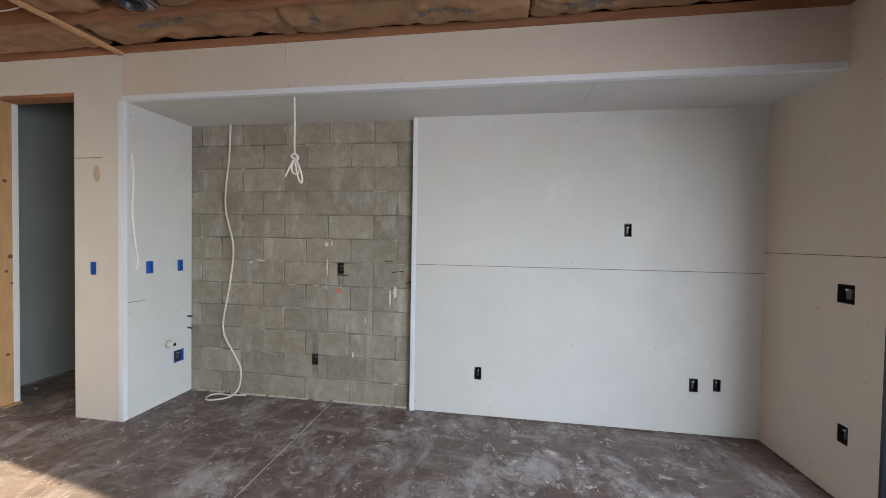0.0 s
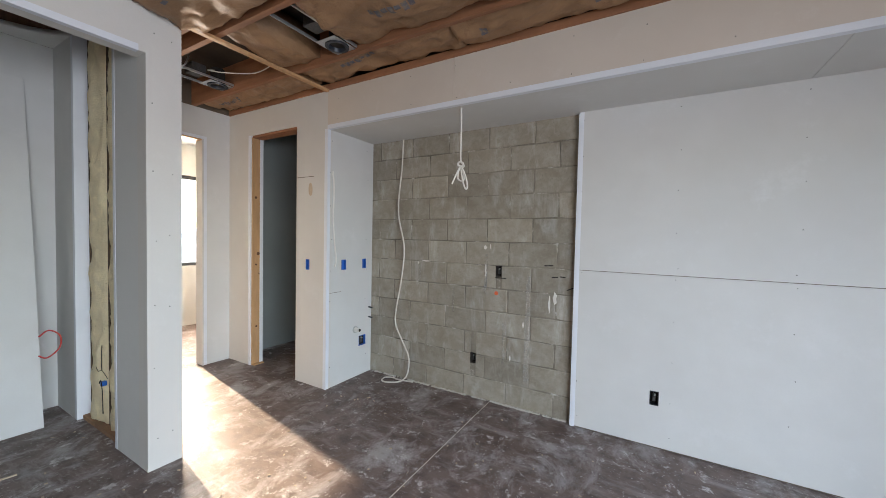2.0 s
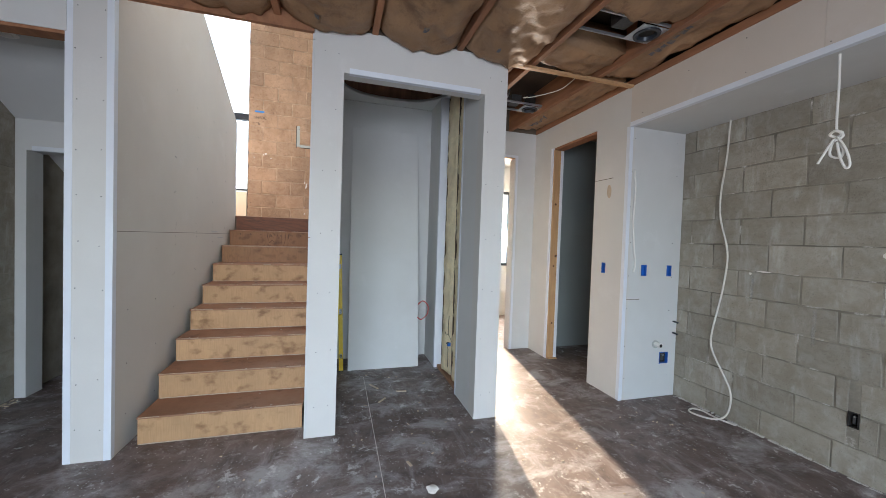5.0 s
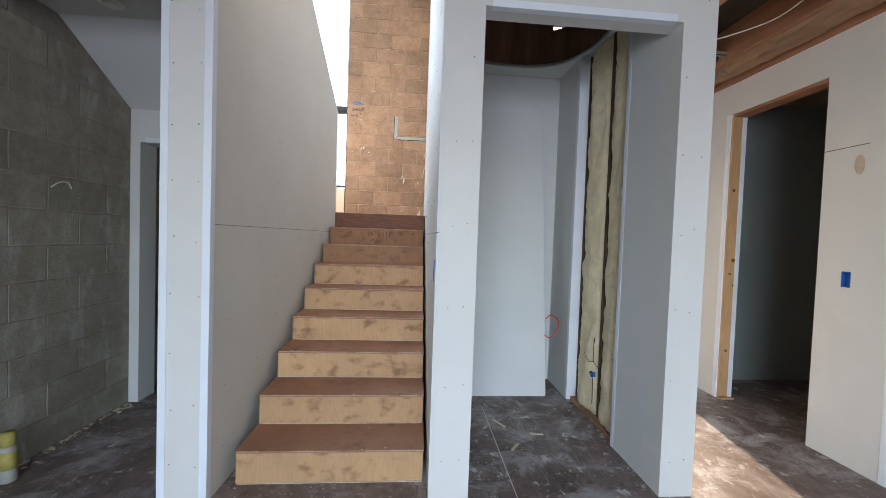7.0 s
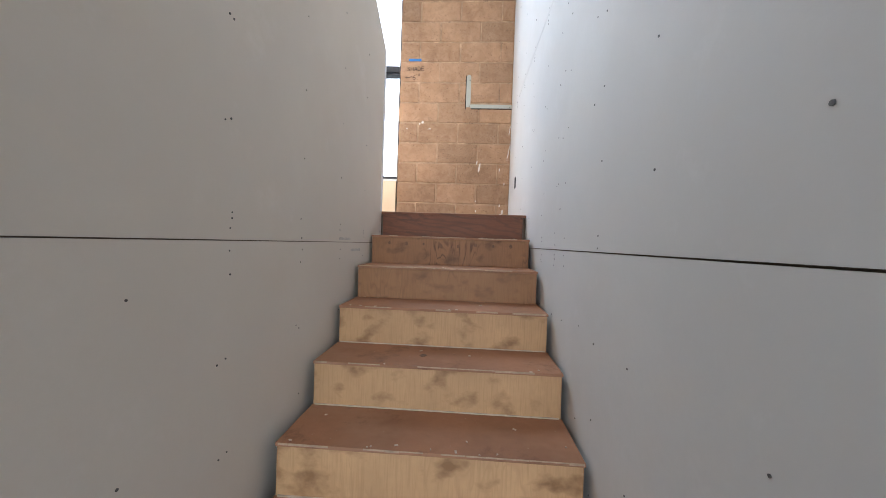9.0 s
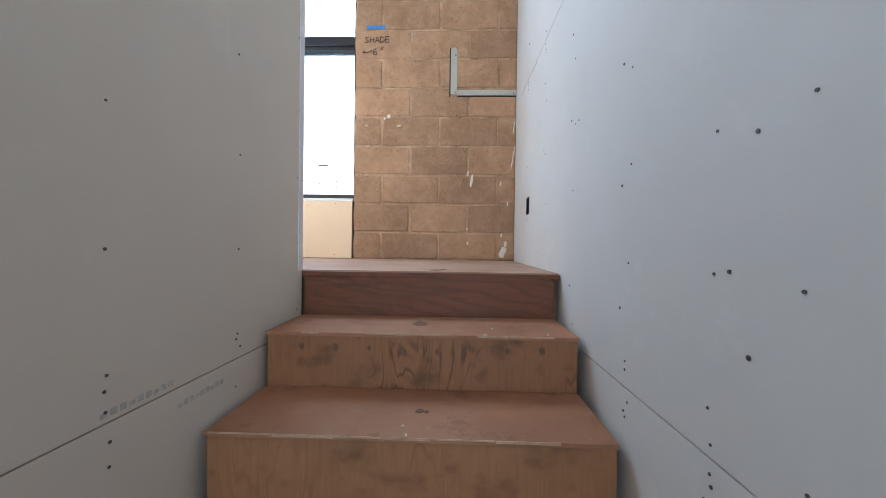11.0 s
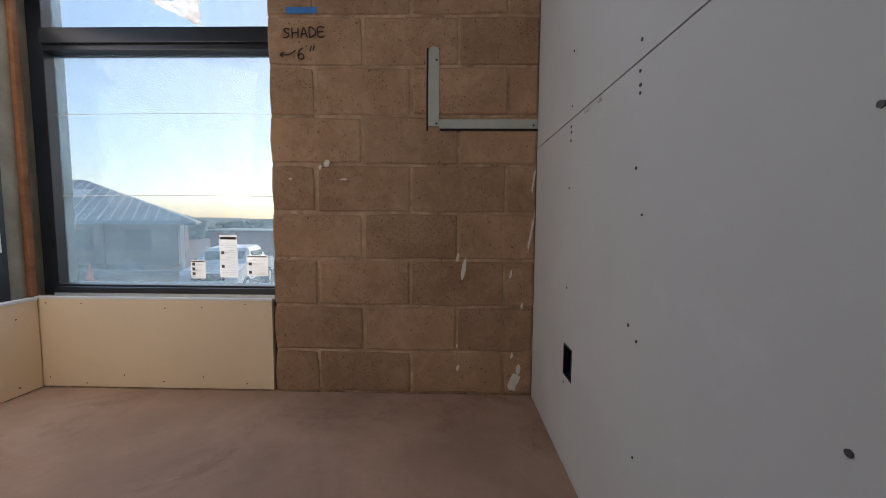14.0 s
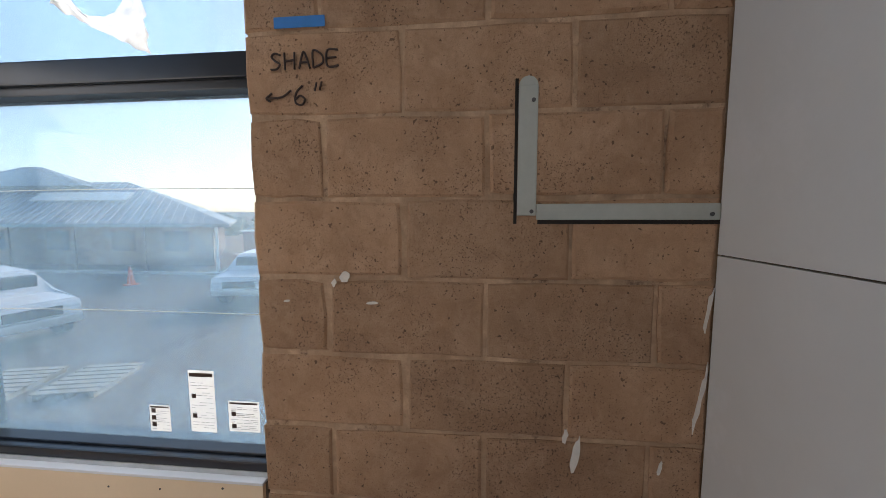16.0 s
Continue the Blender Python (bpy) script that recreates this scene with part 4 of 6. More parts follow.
# landing end: tan block wall, stair window, board below it
WY0, WY1, WZ0, WZ1 = -2.16, -1.06, 1.99, 5.2
wall_b = setting("wall_landing", slab("x", -5.33, XW - 0.0085, -2.16, 0.2, -0.2, 5.5, [(WY0, WY1 + 0.012, ZL, WZ1)]), TANMORTAR, "tan concrete block wall at the stair landing", "wall")
below = setting("wall_below_window", slab("x", -5.33, XW - 0.02, -2.158, WY1 - 0.002, ZL, WZ0 - 0.004), CORE, "gypsum board below the stair window, warm light in its colour", "wall")
part("drywall_sheet", slab("x", XW - 0.0195, XW - 0.006, -2.155, WY1 - 0.008, ZL + 0.004, WZ0), WARMBOARD, below)
part("sill_edge", box((XW - 0.03, -2.155, WZ0 - 0.003), (XW - 0.004, WY1 - 0.006, WZ0 + 0.006), 0.003), BEAD, below, "ragged white board edge along the sill")
screws(below, "x", XW - 0.006, 1, -2.1, -1.1, 1.62, 1.97, 0.18, 0.335, 21)
below_side = setting("wall_below_side_window", slab("y", -2.1645, -2.125, XW, -3.9, ZL + 0.004, WZ0 - 0.01), WARMBOARD, "gypsum board below the side window, warm light in its colour", "wall")
part("sill_edge", box((XW, -2.16, WZ0 - 0.0095), (-3.9, -2.121, WZ0 + 0.003), 0.003), BEAD, below_side, "ragged white board edge along the sill")
screws(below_side, "y", -2.125, 1, -5.05, -4.0, 1.63, 1.96, 0.2, 0.3, 24)
setting("trim_window_corner", box((-5.152, -2.163, WZ0 + 0.004), (-5.126, -2.143, 5.2), 0.003), JOIST, "reddish raw wood post in the window corner", "trim")
landing = setting("floor_landing", slab("z", ZL - 0.022, ZL, XW + 0.0005, XE - 0.0205, -2.16, 0.079), LANDING, "dusty brown plywood stair landing", "floor")
part("landing_frame", slab("z", ZL - 0.25, ZL - 0.0225, XW, XE - 0.03, -2.155, 0.079), CORE, landing)
setting("ceiling_stair", slab("z", 5.4, 5.5, -5.33, -1.4, -2.36, 0.3), DRYWALL, "white ceiling over the stairwell", "ceiling")
setting("wall_stair_top", slab("x", -1.56, -1.44, -2.16, 0.2, 3.0, 5.4, [(-1.9, 0.1, 3.35, 5.2)]), DRYWALL, "white wall above the stair opening", "wall")
setting("trim_stair_opening", box((-1.592, YL1 + 0.004, 2.69), (-1.56, CL0 - 0.004, 3.0)), JOIST, "rough brown rim board across the stair opening", "trim")

# glass-door wall
BOX_E = [rect(2.634, 1.156, 0.10, 0.105), rect(2.62, 0.385, 0.06, 0.10)]
DOOR_E = (-1.58, 2.42, -0.1, 2.38)
east = setting("wall_east", slab("x", XR + 0.0135, 3.24, -2.16, 3.3, -0.2, 3.1, [DOOR_E, *BOX_E]), CORE, "cream gypsum board wall beside the wide glass door", "wall")
for z0, z1 in ((0.012, 1.3625), (1.367, ZC)):
    part("drywall_sheet", slab("x", XR, XR + 0.013, -2.16, YP, z0, z1, [DOOR_E, *BOX_E]), WARMCREAM, east)
screws(east, "x", XR, 1, 2.5, 3.2, 0.1, 2.3, 0.3, 0.31, 22)

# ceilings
setting("ceiling", slab("z", 3.0, 3.1, -1.56, 3.24, -2.36, 3.52), VOIDSHADE, "plywood subfloor above the open joists", "ceiling")
setting("ceiling_hall", slab("z", 3.0, 3.1, -3.32, -1.5605, 1.45, 2.83), VOIDSHADE, "plywood subfloor above the hall joists", "ceiling")
setting("ceiling_dark_room_top", slab("z", 3.0, 3.1, -3.35, -1.5, 2.831, 5.32), CORE, "plywood subfloor over the unlit room", "ceiling")
setting("wall_hall_top", slab("x", -3.32, -3.197, 0.2, 2.83, ZC + 0.001, 3.0), CORE, "bare wood above the hall's end wall", "wall")

# upstairs room beyond, closed round
setting("wall_upstairs", slab("x", -1.30, -1.25, -2.36, 0.3, 3.1, 5.5), DRYWALL, "white wall upstairs", "wall")

# ---- stairs ----
stairs = thing("staircase", "raw plywood staircase with dusty brown treads and knotted risers", "stairs")
SY0, SY1 = -0.928, 0.06
rnd = random.Random(4)
for k in range(1, N_STEPS + 1):
    x = X0 - RUN * (k - 1)
    z = RISE * k
    last = k == N_STEPS
    r = part("riser", box((x - 0.02, SY0 + 0.004, z - RISE + (0.001 if k == 1 else 0.0)), (x, SY1 - 0.004, z - 0.0125), 0.0015), PLYRED if last else (PLYSHADED if k > 7 else (PLYDIM if k == 7 else PLY)), stairs)
    if not last:
        part("tread", box((x - RUN - 0.001, SY0, z - 0.012), (x + 0.005, SY1, z), 0.0025), TREAD, stairs)
    if not last:
        bm = bmesh.new()
        y = SY0 + 0.01
        while y < SY1 - 0.03:
            y2 = min(y + rnd.uniform(0.03, 0.16), SY1 - 0.004)
            if rnd.random() < 0.75:
                box((x + 0.0042, y, z - rnd.uniform(0.003, 0.0065)), (x + 0.0062, y2, z + 0.0005), bm=bm)
            y = y2 + 0.002
        tagged(part("worn_edge", bm, WORN, stairs, "pale worn edge of the tread"), kind="stuff")
    if k < 7:
        part("dust_line", box((x - 0.0005, SY0 + 0.012, z - RISE + 0.0002), (x + 0.007, SY1 - 0.012, z - RISE + 0.004), 0.001), DUST, r, "pale dust along the foot")
    count = 8 if k == 8 else 0
    for c in range(count):
        y = SY0 + 0.06 + (SY1 - SY0 - 0.12) * (c + (0.5 if k == 8 else rnd.uniform(0.1, 0.9))) / count
        bm = disc("x", (0, 0, 0), 0.011, 0.0012, 11)
        for v in bm.verts:
            v.co.y *= 0.7 + 0.5 * rnd.random()
        m = pose(x + 0.0004, y, z - (0.05 + rnd.uniform(-0.006, 0.006) if k == 8 else rnd.uniform(0.04, RISE - 0.03)))
        bm.transform(m @ Matrix.Diagonal((1, 0.55 + 0.4 * rnd.random(), 0.8 + 0.5 * rnd.random(), 1)))
        part("knot", bm, KNOT, r)
    part("stringer_block", box((x - RUN, -0.60, max(z - RISE - 0.03, 0.0)), (x - 0.022, 0.0, z - 0.022)), CORE, stairs) if not last else None

bm = bmesh.new()
for c in range(44):
    k = rnd.randint(1, N_STEPS - 1)
    s_ = rnd.uniform(0.0025, 0.007)
    bit = pose(X0 - RUN * (k - 1) + 0.002 - (abs(rnd.gauss(0, 0.012)) if c % 3 else rnd.uniform(0, 0.24)), rnd.uniform(SY0 + 0.02, SY1 - 0.02), RISE * k + 0.001, 0, 0, rnd.uniform(0, 180))
    lump = box((-s_, -s_ * 0.5, -0.001), (s_, s_ * 0.5, 0.0022), 0.0008)
    lump.transform(bit)
    data = bpy.data.meshes.new("bit")
    lump.to_mesh(data)
    lump.free()
    bm.from_mesh(data)
    bpy.data.meshes.remove(data)
tagged(part("dust_chips", bm, DUST, stairs, "pale plaster chips on the edges"), kind="stuff")

def stain(x, y, z, r, seed_, parent):
    q_ = random.Random(seed_)
    ring = [(x + r * (0.5 + 0.8 * q_.random()) * math.cos(2 * math.pi * k / 14), y + r * (0.4 + 0.6 * q_.random()) * math.sin(2 * math.pi * k / 14)) for k in range(14)]
    part("stain", prism("z", z + 0.0003, z + 0.0022 - r * 0.035, ring), STAIN, parent, "dark spilled stain")


STAIN = mat("dried_spill", (0.15, 0.085, 0.055), 0.7, 0.35, 40, 160)
stain(-4.10, -0.41, ZL, 0.035, 3, landing)
stain(-4.14, -0.38, ZL, 0.018, 5, landing)
for k, y, r in ((8, -0.45, 0.035), (8, -0.44, 0.02), (7, -0.42, 0.015), (7, -0.40, 0.009), (5, -0.5, 0.02)):
    stain(X0 - RUN * (k - 1) - 0.12 - r, y, RISE * k, r, int(k * 10 + r * 1000), stairs)
part("nosing_ply", box((XE - 0.02, -0.936, ZL - 0.0225), (XE + 0.004, 0.0785, ZL - 0.004), 0.002), PLYRED, landing, "dark layered plywood edge")

# ---- ceiling framing and insulation ----
JOISTS = [2.31 - 0.61 * k for k in range(8)]
for k, y in enumerate(JOISTS):
    x0 = -3.195 if 1.49 < y else (-1.555 if y < 0.12 else -1.58)
    ob = part("ceiling_joist", box((x0, y - 0.02, ZC), (XR + 0.1, y + 0.02, 2.998), 0.002), JOIST)
    tagged(ob, "rough reddish wood ceiling joist", "joist", "ceiling joists")
ob = part("ceiling_joist", box((-3.195, 1.535, ZC), (-1.57, 1.575, 2.998), 0.002), JOIST)
tagged(ob, "rough reddish wood ceiling joist", "joist", "ceiling joists")
ob = part("furring_strip", box((-1.63, 1.49, ZC - 0.021), (-1.59, 2.668, ZC - 0.001), 0.002), JAMB)
tagged(ob, "thin pale wood furring strip across the joists", "wood strip")
for x in (-2.75, -2.15, -1.8):
    ob = part("blocking", box((x, 2.333, 2.80), (x + 0.038, 2.665, 2.98), 0.002), JOIST)
    tagged(ob, "short wood blocking between joists", "wood block", "blocking between joists")


def sag(x, y, y0, y1, seed, drop):
    """The underside of a batt's paper at a place."""
    w = (y - y0) / (y1 - y0)
    belly = math.sin(math.pi * min(max(w, 0), 1)) ** 0.6
    p = Vector((x * 1.7, y * 2.6, seed * 7.3))
    big = noise.noise(p)
    crease = abs(noise.noise(Vector((x * 4.2 + y * 2.5, y * 6.0, seed * 3.1))))
    fold = abs(noise.noise(Vector((x * 9.0, y * 13.0, seed * 5.7))))
    return ZC + 0.028 - belly * (drop + 0.035 * big) + 0.055 * crease + 0.03 * fold


def batt(x0, x1, y0, y1, seed, drop=0.055):
    ob = thing("insulation_batt", "brown kraft-paper-faced insulation batt sagging between ceiling joists", "insulation", group="ceiling insulation")
    nx, ny = max(6, int((x1 - x0) / 0.025)), 24
    bm = bmesh.new()
    grid = [[bm.verts.new((x0 + (x1 - x0) * i / nx, y0 + (y1 - y0) * j / ny, sag(x0 + (x1 - x0) * i / nx, y0 + (y1 - y0) * j / ny, y0, y1, seed, drop))) for j in range(ny + 1)] for i in range(nx + 1)]
    back = [[bm.verts.new((x, y, 2.97)) for y in (y0, y1)] for x in (x0, x1)]
    for i in range(nx):
        for j in range(ny):
            bm.faces.new([grid[i][j], grid[i + 1][j], grid[i + 1][j + 1], grid[i][j + 1]])
    bm.faces.new([back[0][0], back[0][1], back[1][1], back[1][0]])
    bm.faces.new([grid[0][j] for j in range(ny + 1)] + [back[0][1], back[0][0]])
    bm.faces.new([grid[nx][j] for j in range(ny + 1)] + [back[1][1], back[1][0]])
    bm.faces.new([grid[i][0] for i in range(nx + 1)] + [back[1][0], back[0][0]])
    bm.faces.new([grid[i][ny] for i in range(nx + 1)] + [back[1][1], back[0][1]])
    part("paper_facing", bm, KRAFT, ob, smooth=True)
    r_ = random.Random(seed)
    x = x0 + r_.uniform(0.1, 0.4)
    while x < x1 - 0.5:
        long, wide = r_.choice(((0.34, 0.05), (0.05, 0.045), (0.26, 0.035), (0.045, 0.04)))
        yc = y0 + (y1 - y0) * r_.uniform(0.3, 0.7)
        pieces = 1 if long < 0.1 else 7
        for q in range(pieces):
            xa = x + long * q / pieces
            xb = xa + long / pieces * (0.78 if pieces > 1 else 1)
            hgt = wide * (0.6 + 0.4 * ((q * 3 + seed) % 2))
            bm = bmesh.new()
            g = [[bm.verts.new((xa + (xb - xa) * i / 2, yc - wide / 2 + hgt * j / 2, sag(xa + (xb - xa) * i / 2, yc - wide / 2 + hgt * j / 2, y0, y1, seed, drop) - 0.0035)) for j in range(3)] for i in range(3)]
            for i in range(2):
                for j in range(2):
                    bm.faces.new([g[i][j], g[i + 1][j], g[i + 1][j + 1], g[i][j + 1]])
            part("printed_mark", bm, PRINT, ob, "faded blue-grey print")
        x += long + r_.uniform(0.35, 0.8)


edges = [2.668] + JOISTS
seed = 1
for hi, lo in zip(edges, edges[1:]):
    y0, y1 = lo + 0.021, hi - 0.021
    if lo > 2.2:
        for x0, x1 in ((-3.1, -1.66), (-1.58, -0.2), (-0.19, 1.3), (1.31, XR)):
            batt(x0, x1, y0, y1, seed, 0.03)
            seed += 1
    elif lo > 1.6:
        for x0, x1 in ((-1.58, -1.28), (-0.86, 0.9), (0.92, XR)):
            batt(x0, x1, y0, y1, seed, 0.06)
            seed += 1
    else:
        for x0, x1 in ((-1.55, -0.32), (-0.31, 1.2), (1.21, XR)):
            batt(x0, x1, y0, y1, seed, 0.10 if x0 < -1 else 0.075)
            seed += 1


def can_light(x, y, z):
    ob = thing("recessed_light", "recessed can light housing with a bright ring, on two hanger bars", "light fixture", pose(x, y, z), "recessed can lights")
    bm = slab("z", -0.004, 0.0, -0.09, 0.09, -0.11, 0.088, [(-0.06, 0.06, -0.06, 0.06)])
    part("mounting_plate", bm, STEEL, ob)
    bm = bmesh.new()
    for r0, r1, za, zb in ((0.062, 0.082, -0.012, -0.012), (0.052, 0.062, 0.01, -0.012), (0.082, 0.085, -0.012, -0.002)):
        n_ = 28
        a_ = [bm.verts.new((r0 * math.cos(2 * math.pi * k / n_), r0 * math.sin(2 * math.pi * k / n_), za)) for k in range(n_)]
        b_ = [bm.verts.new((r1 * math.cos(2 * math.pi * k / n_), r1 * math.sin(2 * math.pi * k / n_), zb)) for k in range(n_)]
        for k in range(n_):
            bm.faces.new([a_[k - 1], a_[k], b_[k], b_[k - 1]])
    part("trim_ring", bm, BLACK, ob, "glossy black ring", smooth=True)
    part("can", disc("z", (0, 0, 0.075), 0.058, 0.13, 24), DARK, ob)
    part("lamp_socket", disc("z", (0, 0, 0.03), 0.022, 0.03, 14, 0.03), BLACK, ob)
    part("junction_box", box((-0.06, -0.24, 0.03), (0.06, -0.13, 0.11), 0.004), SCREW, ob, "dark steel wiring box")
    for s_ in (-1, 1):
        part("hanger_bar", box((s_ * 0.10 - 0.006, -0.478, 0.004), (s_ * 0.10 + 0.006, 0.088, 0.022), 0.001), STEEL, ob)
    return ob


can = can_light(-1.0, 2.2, 2.775)
copy_thing(can, pose(-2.53, 2.2, 2.79))


def cable(name, points, r, material, label, category="cable"):
    return tagged(part(name, tube(points, r), material, smooth=True), label, category)


cable("electrical_cable", [(-2.4, 2.1, 2.86), (-2.3, 2.0, 2.80), (-2.2, 2.08, 2.79), (-2.0, 2.22, 2.80), (-1.8, 2.25, 2.84)], 0.0045, CORD, "white electrical cable looping above the hall joists")
cable("electrical_cable", [(-2.4, 1.9, 2.9), (-2.35, 1.85, 2.80), (-2.42, 1.82, 2.76), (-2.5, 1.9, 2.82), (-2.6, 2.1, 2.9)], 0.006, STEEL, "grey cable loop hanging among hall joists")

# ---- recess: cables, boxes, tubes ----
cable("hanging_cable", [(-1.204, 3.27, 2.42), (-1.206, 3.265, 2.3), (-1.214, 3.262, 2.1), (-1.246, 3.262, 1.81), (-1.237, 3.26, 1.62), (-1.172, 3.257, 1.38), (-1.165, 3.256, 1.23), (-1.198, 3.256, 0.98), (-1.252, 3.255, 0.70), (-1.251, 3.254, 0.55), (-1.165, 3.25, 0.40), (-1.085, 3.245, 0.27), (-1.068, 3.235, 0.16), (-1.09, 3.22, 0.06), (-1.15, 3.18, 0.012), (-1.24, 3.115, 0.011), (-1.31, 3.12, 0.011), (-1.335, 3.19, 0.011), (-1.28, 3.235, 0.011), (-1.20, 3.225, 0.012), (-1.12, 3.235, 0.011), (-1.03, 3.255, 0.011)], 0.0072, CORD, "white electrical cable hanging from the soffit, looped on the floor")
knot = thing("knotted_cable", "white electrical cable knotted into a loose bundle, hanging from the soffit", "cable", pose(-0.294, 2.756, ZS))
part("drop", tube([(0, 0, 0.01), (0.004, 0, -0.15), (0.003, 0, -0.33), (0.006, 0, -0.40)], 0.006), WHITE, knot, smooth=True)
part("coil", tube([(0.006, -0.01, -0.40), (0.03, -0.005, -0.415), (0.005, 0.012, -0.43), (-0.02, 0.0, -0.415), (0.01, -0.012, -0.40), (0.03, 0.004, -0.43), (0.0, 0.0, -0.45)], 0.007), WHITE, knot, smooth=True)
part("loop", tube([(0.01, 0, -0.43), (0.045, 0.0, -0.50), (0.065, 0.0, -0.58), (0.05, 0, -0.60), (0.025, 0, -0.54), (0.01, 0, -0.46)], 0.006), WHITE, knot, smooth=True)
part("loop", tube([(0.0, 0.01, -0.43), (0.03, 0.01, -0.50), (0.02, 0.012, -0.54), (-0.02, 0.01, -0.52), (-0.015, 0.01, -0.46), (0.008, 0.008, -0.43)], 0.006), WHITE, knot, smooth=True)
part("tail", tube([(0.0, -0.005, -0.44), (-0.03, -0.01, -0.50), (-0.06, -0.01, -0.56)], 0.006), WHITE, knot, smooth=True)
cable("wall_cable", [(XP + 0.006, 2.742, 2.03), (XP + 0.012, 2.752, 1.85), (XP + 0.01, 2.745, 1.60), (XP + 0.012, 2.765, 1.35), (XP + 0.012, 2.785, 1.22), (XP + 0.006, 2.775, 1.14)], 0.008, WHITE, "white cable lying along the recess side wall")


def electrical_box(axis, p, sign, u, v, w, h, material, label, devices=True, depth=0.05, group="electrical boxes"):
    """An open box let into a wall; sign: the way that its mouth faces."""
    n_ = "xyz".index(axis)
    order = {"x": (1, 2), "y": (0, 2)}[axis]
    ob = thing("electrical_box", label, "electrical box", group=group)

    def put(lo, hi, bevel=0.0):
        l, g = [0, 0, 0], [0, 0, 0]
        d = sorted((p + sign * lo[0], p + sign * hi[0]))
        l[n_], g[n_] = d
        l[order[0]], g[order[0]] = u + lo[1], u + hi[1]
        l[order[1]], g[order[1]] = v + lo[2], v + hi[2]
        return box(l, g, bevel)

    t = 0.004
    a_, b_ = w / 2 - 0.0006, h / 2 - 0.0006
    for lo, hi in (((-depth, -a_, -b_), (0.002, -a_ + t, b_)), ((-depth, a_ - t, -b_), (0.002, a_, b_)), ((-depth, -a_ + t, b_ - t), (0.002, a_ - t, b_)), ((-depth, -a_ + t, -b_), (0.002, a_ - t, -b_ + t))):
        part("side", put(lo, hi), material, ob)
    part("back", put((-depth, -a_ + t, -b_ + t), (-depth + 0.004, a_ - t, b_ - t)), DARK if devices or material is BLUE and h > 0.11 else material, ob)
    if devices:
        part("wire_bundle", put((-depth + 0.004, -a_ * 0.35, -b_ * 0.55), (-0.012, a_ * 0.3, b_ * 0.45), 0.004), SCREW, ob, "folded bare wire ends")
        part("wire_nut", put((-0.03, -a_ * 0.1, b_ * 0.3), (-0.006, a_ * 0.3, b_ * 0.55), 0.004), STEEL, ob)
    return ob


for h in BOXES_A:
    electrical_box("y", YB, -1, (h[0] + h[1]) / 2, (h[2] + h[3]) / 2, h[1] - h[0], h[3] - h[2], DARK, "dark open outlet box set in the block wall")
for h in BOXES_P:
    electrical_box("y", YP, -1, (h[0] + h[1]) / 2, (h[2] + h[3]) / 2, h[1] - h[0], h[3] - h[2], BLACK, "open outlet box with loose wires in white gypsum board")
for h in BOX_E:
    electrical_box("x", XR, -1, (h[0] + h[1]) / 2, (h[2] + h[3]) / 2, h[1] - h[0], h[3] - h[2], DARK, "dark open outlet box in cream gypsum board")
for h in TAG_S:
    electrical_box("x", XP, 1, (h[0] + h[1]) / 2, (h[2] + h[3]) / 2, h[1] - h[0], h[3] - h[2], BLUE, "blue plastic outlet box in the recess side wall", h[2] < 0.5, 0.03)
for h in TAG_F:
    electrical_box("y", YF, -1, (h[0] + h[1]) / 2, (h[2] + h[3]) / 2, h[1] - h[0], h[3] - h[2], BLUE, "blue plastic outlet box in the pier", False, 0.03)
h = OUT_R[0]
electrical_box("y", 0.08, -1, (h[0] + h[1]) / 2, (h[2] + h[3]) / 2, h[1] - h[0], h[3] - h[2], BLUE, "blue plastic outlet box in the stair wall", False, 0.04)
h = OUT_R[1]
electrical_box("y", 0.08, -1, (h[0] + h[1]) / 2, (h[2] + h[3]) / 2, h[1] - h[0], h[3] - h[2], BLACK, "dark empty outlet box in the stair wall", False, 0.05)

for z in (0.687, 0.582):
    ob = cable("pipe_stub", [(XP - 0.03, 3.262, z), (XP + 0.02, 3.258, z), (XP + 0.055, 3.252, z - 0.002)], 0.008, BLACK, "short black tube stub sticking out of the recess wall", "pipe")
stub = thing("water_stub", "white plastic pipe stub with a collar in the recess wall", "pipe")
part("collar", disc("x", (XP + 0.003, 3.062, 0.486), 0.036, 0.006, 20), CONDUIT, stub, "grey collar")
part("pipe", disc("x", (XP + 0.033, 3.062, 0.486), 0.022, 0.06, 18), WHITE, stub)
part("pipe_bore", disc("x", (XP + 0.0625, 3.062, 0.486), 0.016, 0.003, 16), DARK, stub, "dark open pipe end")

# paint drips and smears on the block wall
bm = bmesh.new()
r_ = random.Random(9)
for u, v, w, h_ in ((0.262, 0.925, 0.016, 0.15), (0.306, 0.967, 0.03, 0.12), (-0.30, 1.16, 0.012, 0.13), (-0.31, 1.36, 0.03, 0.04), (-0.26, 1.37, 0.012, 0.05), (-0.93, 1.21, 0.10, 0.012), (-1.02, 1.19, 0.02, 0.02), (0.05, 0.72, 0.012, 0.05), (-0.06, 0.42, 0.014, 0.05)):
    out = [(u + w * 0.5 * (1 + r_.uniform(-0.4, 0.3)) * math.cos(q), v + h_ * 0.5 * (1 + r_.uniform(-0.3, 0.2)) * math.sin(q)) for q in (2 * math.pi * k / 12 for k in range(12))]
    other = prism("y", YB - 0.0025, YB + 0.001, out)
    data = bpy.data.meshes.new("smear")
    other.to_mesh(data)
    other.free()
    bm.from_mesh(data)
r_ = random.Random(19)
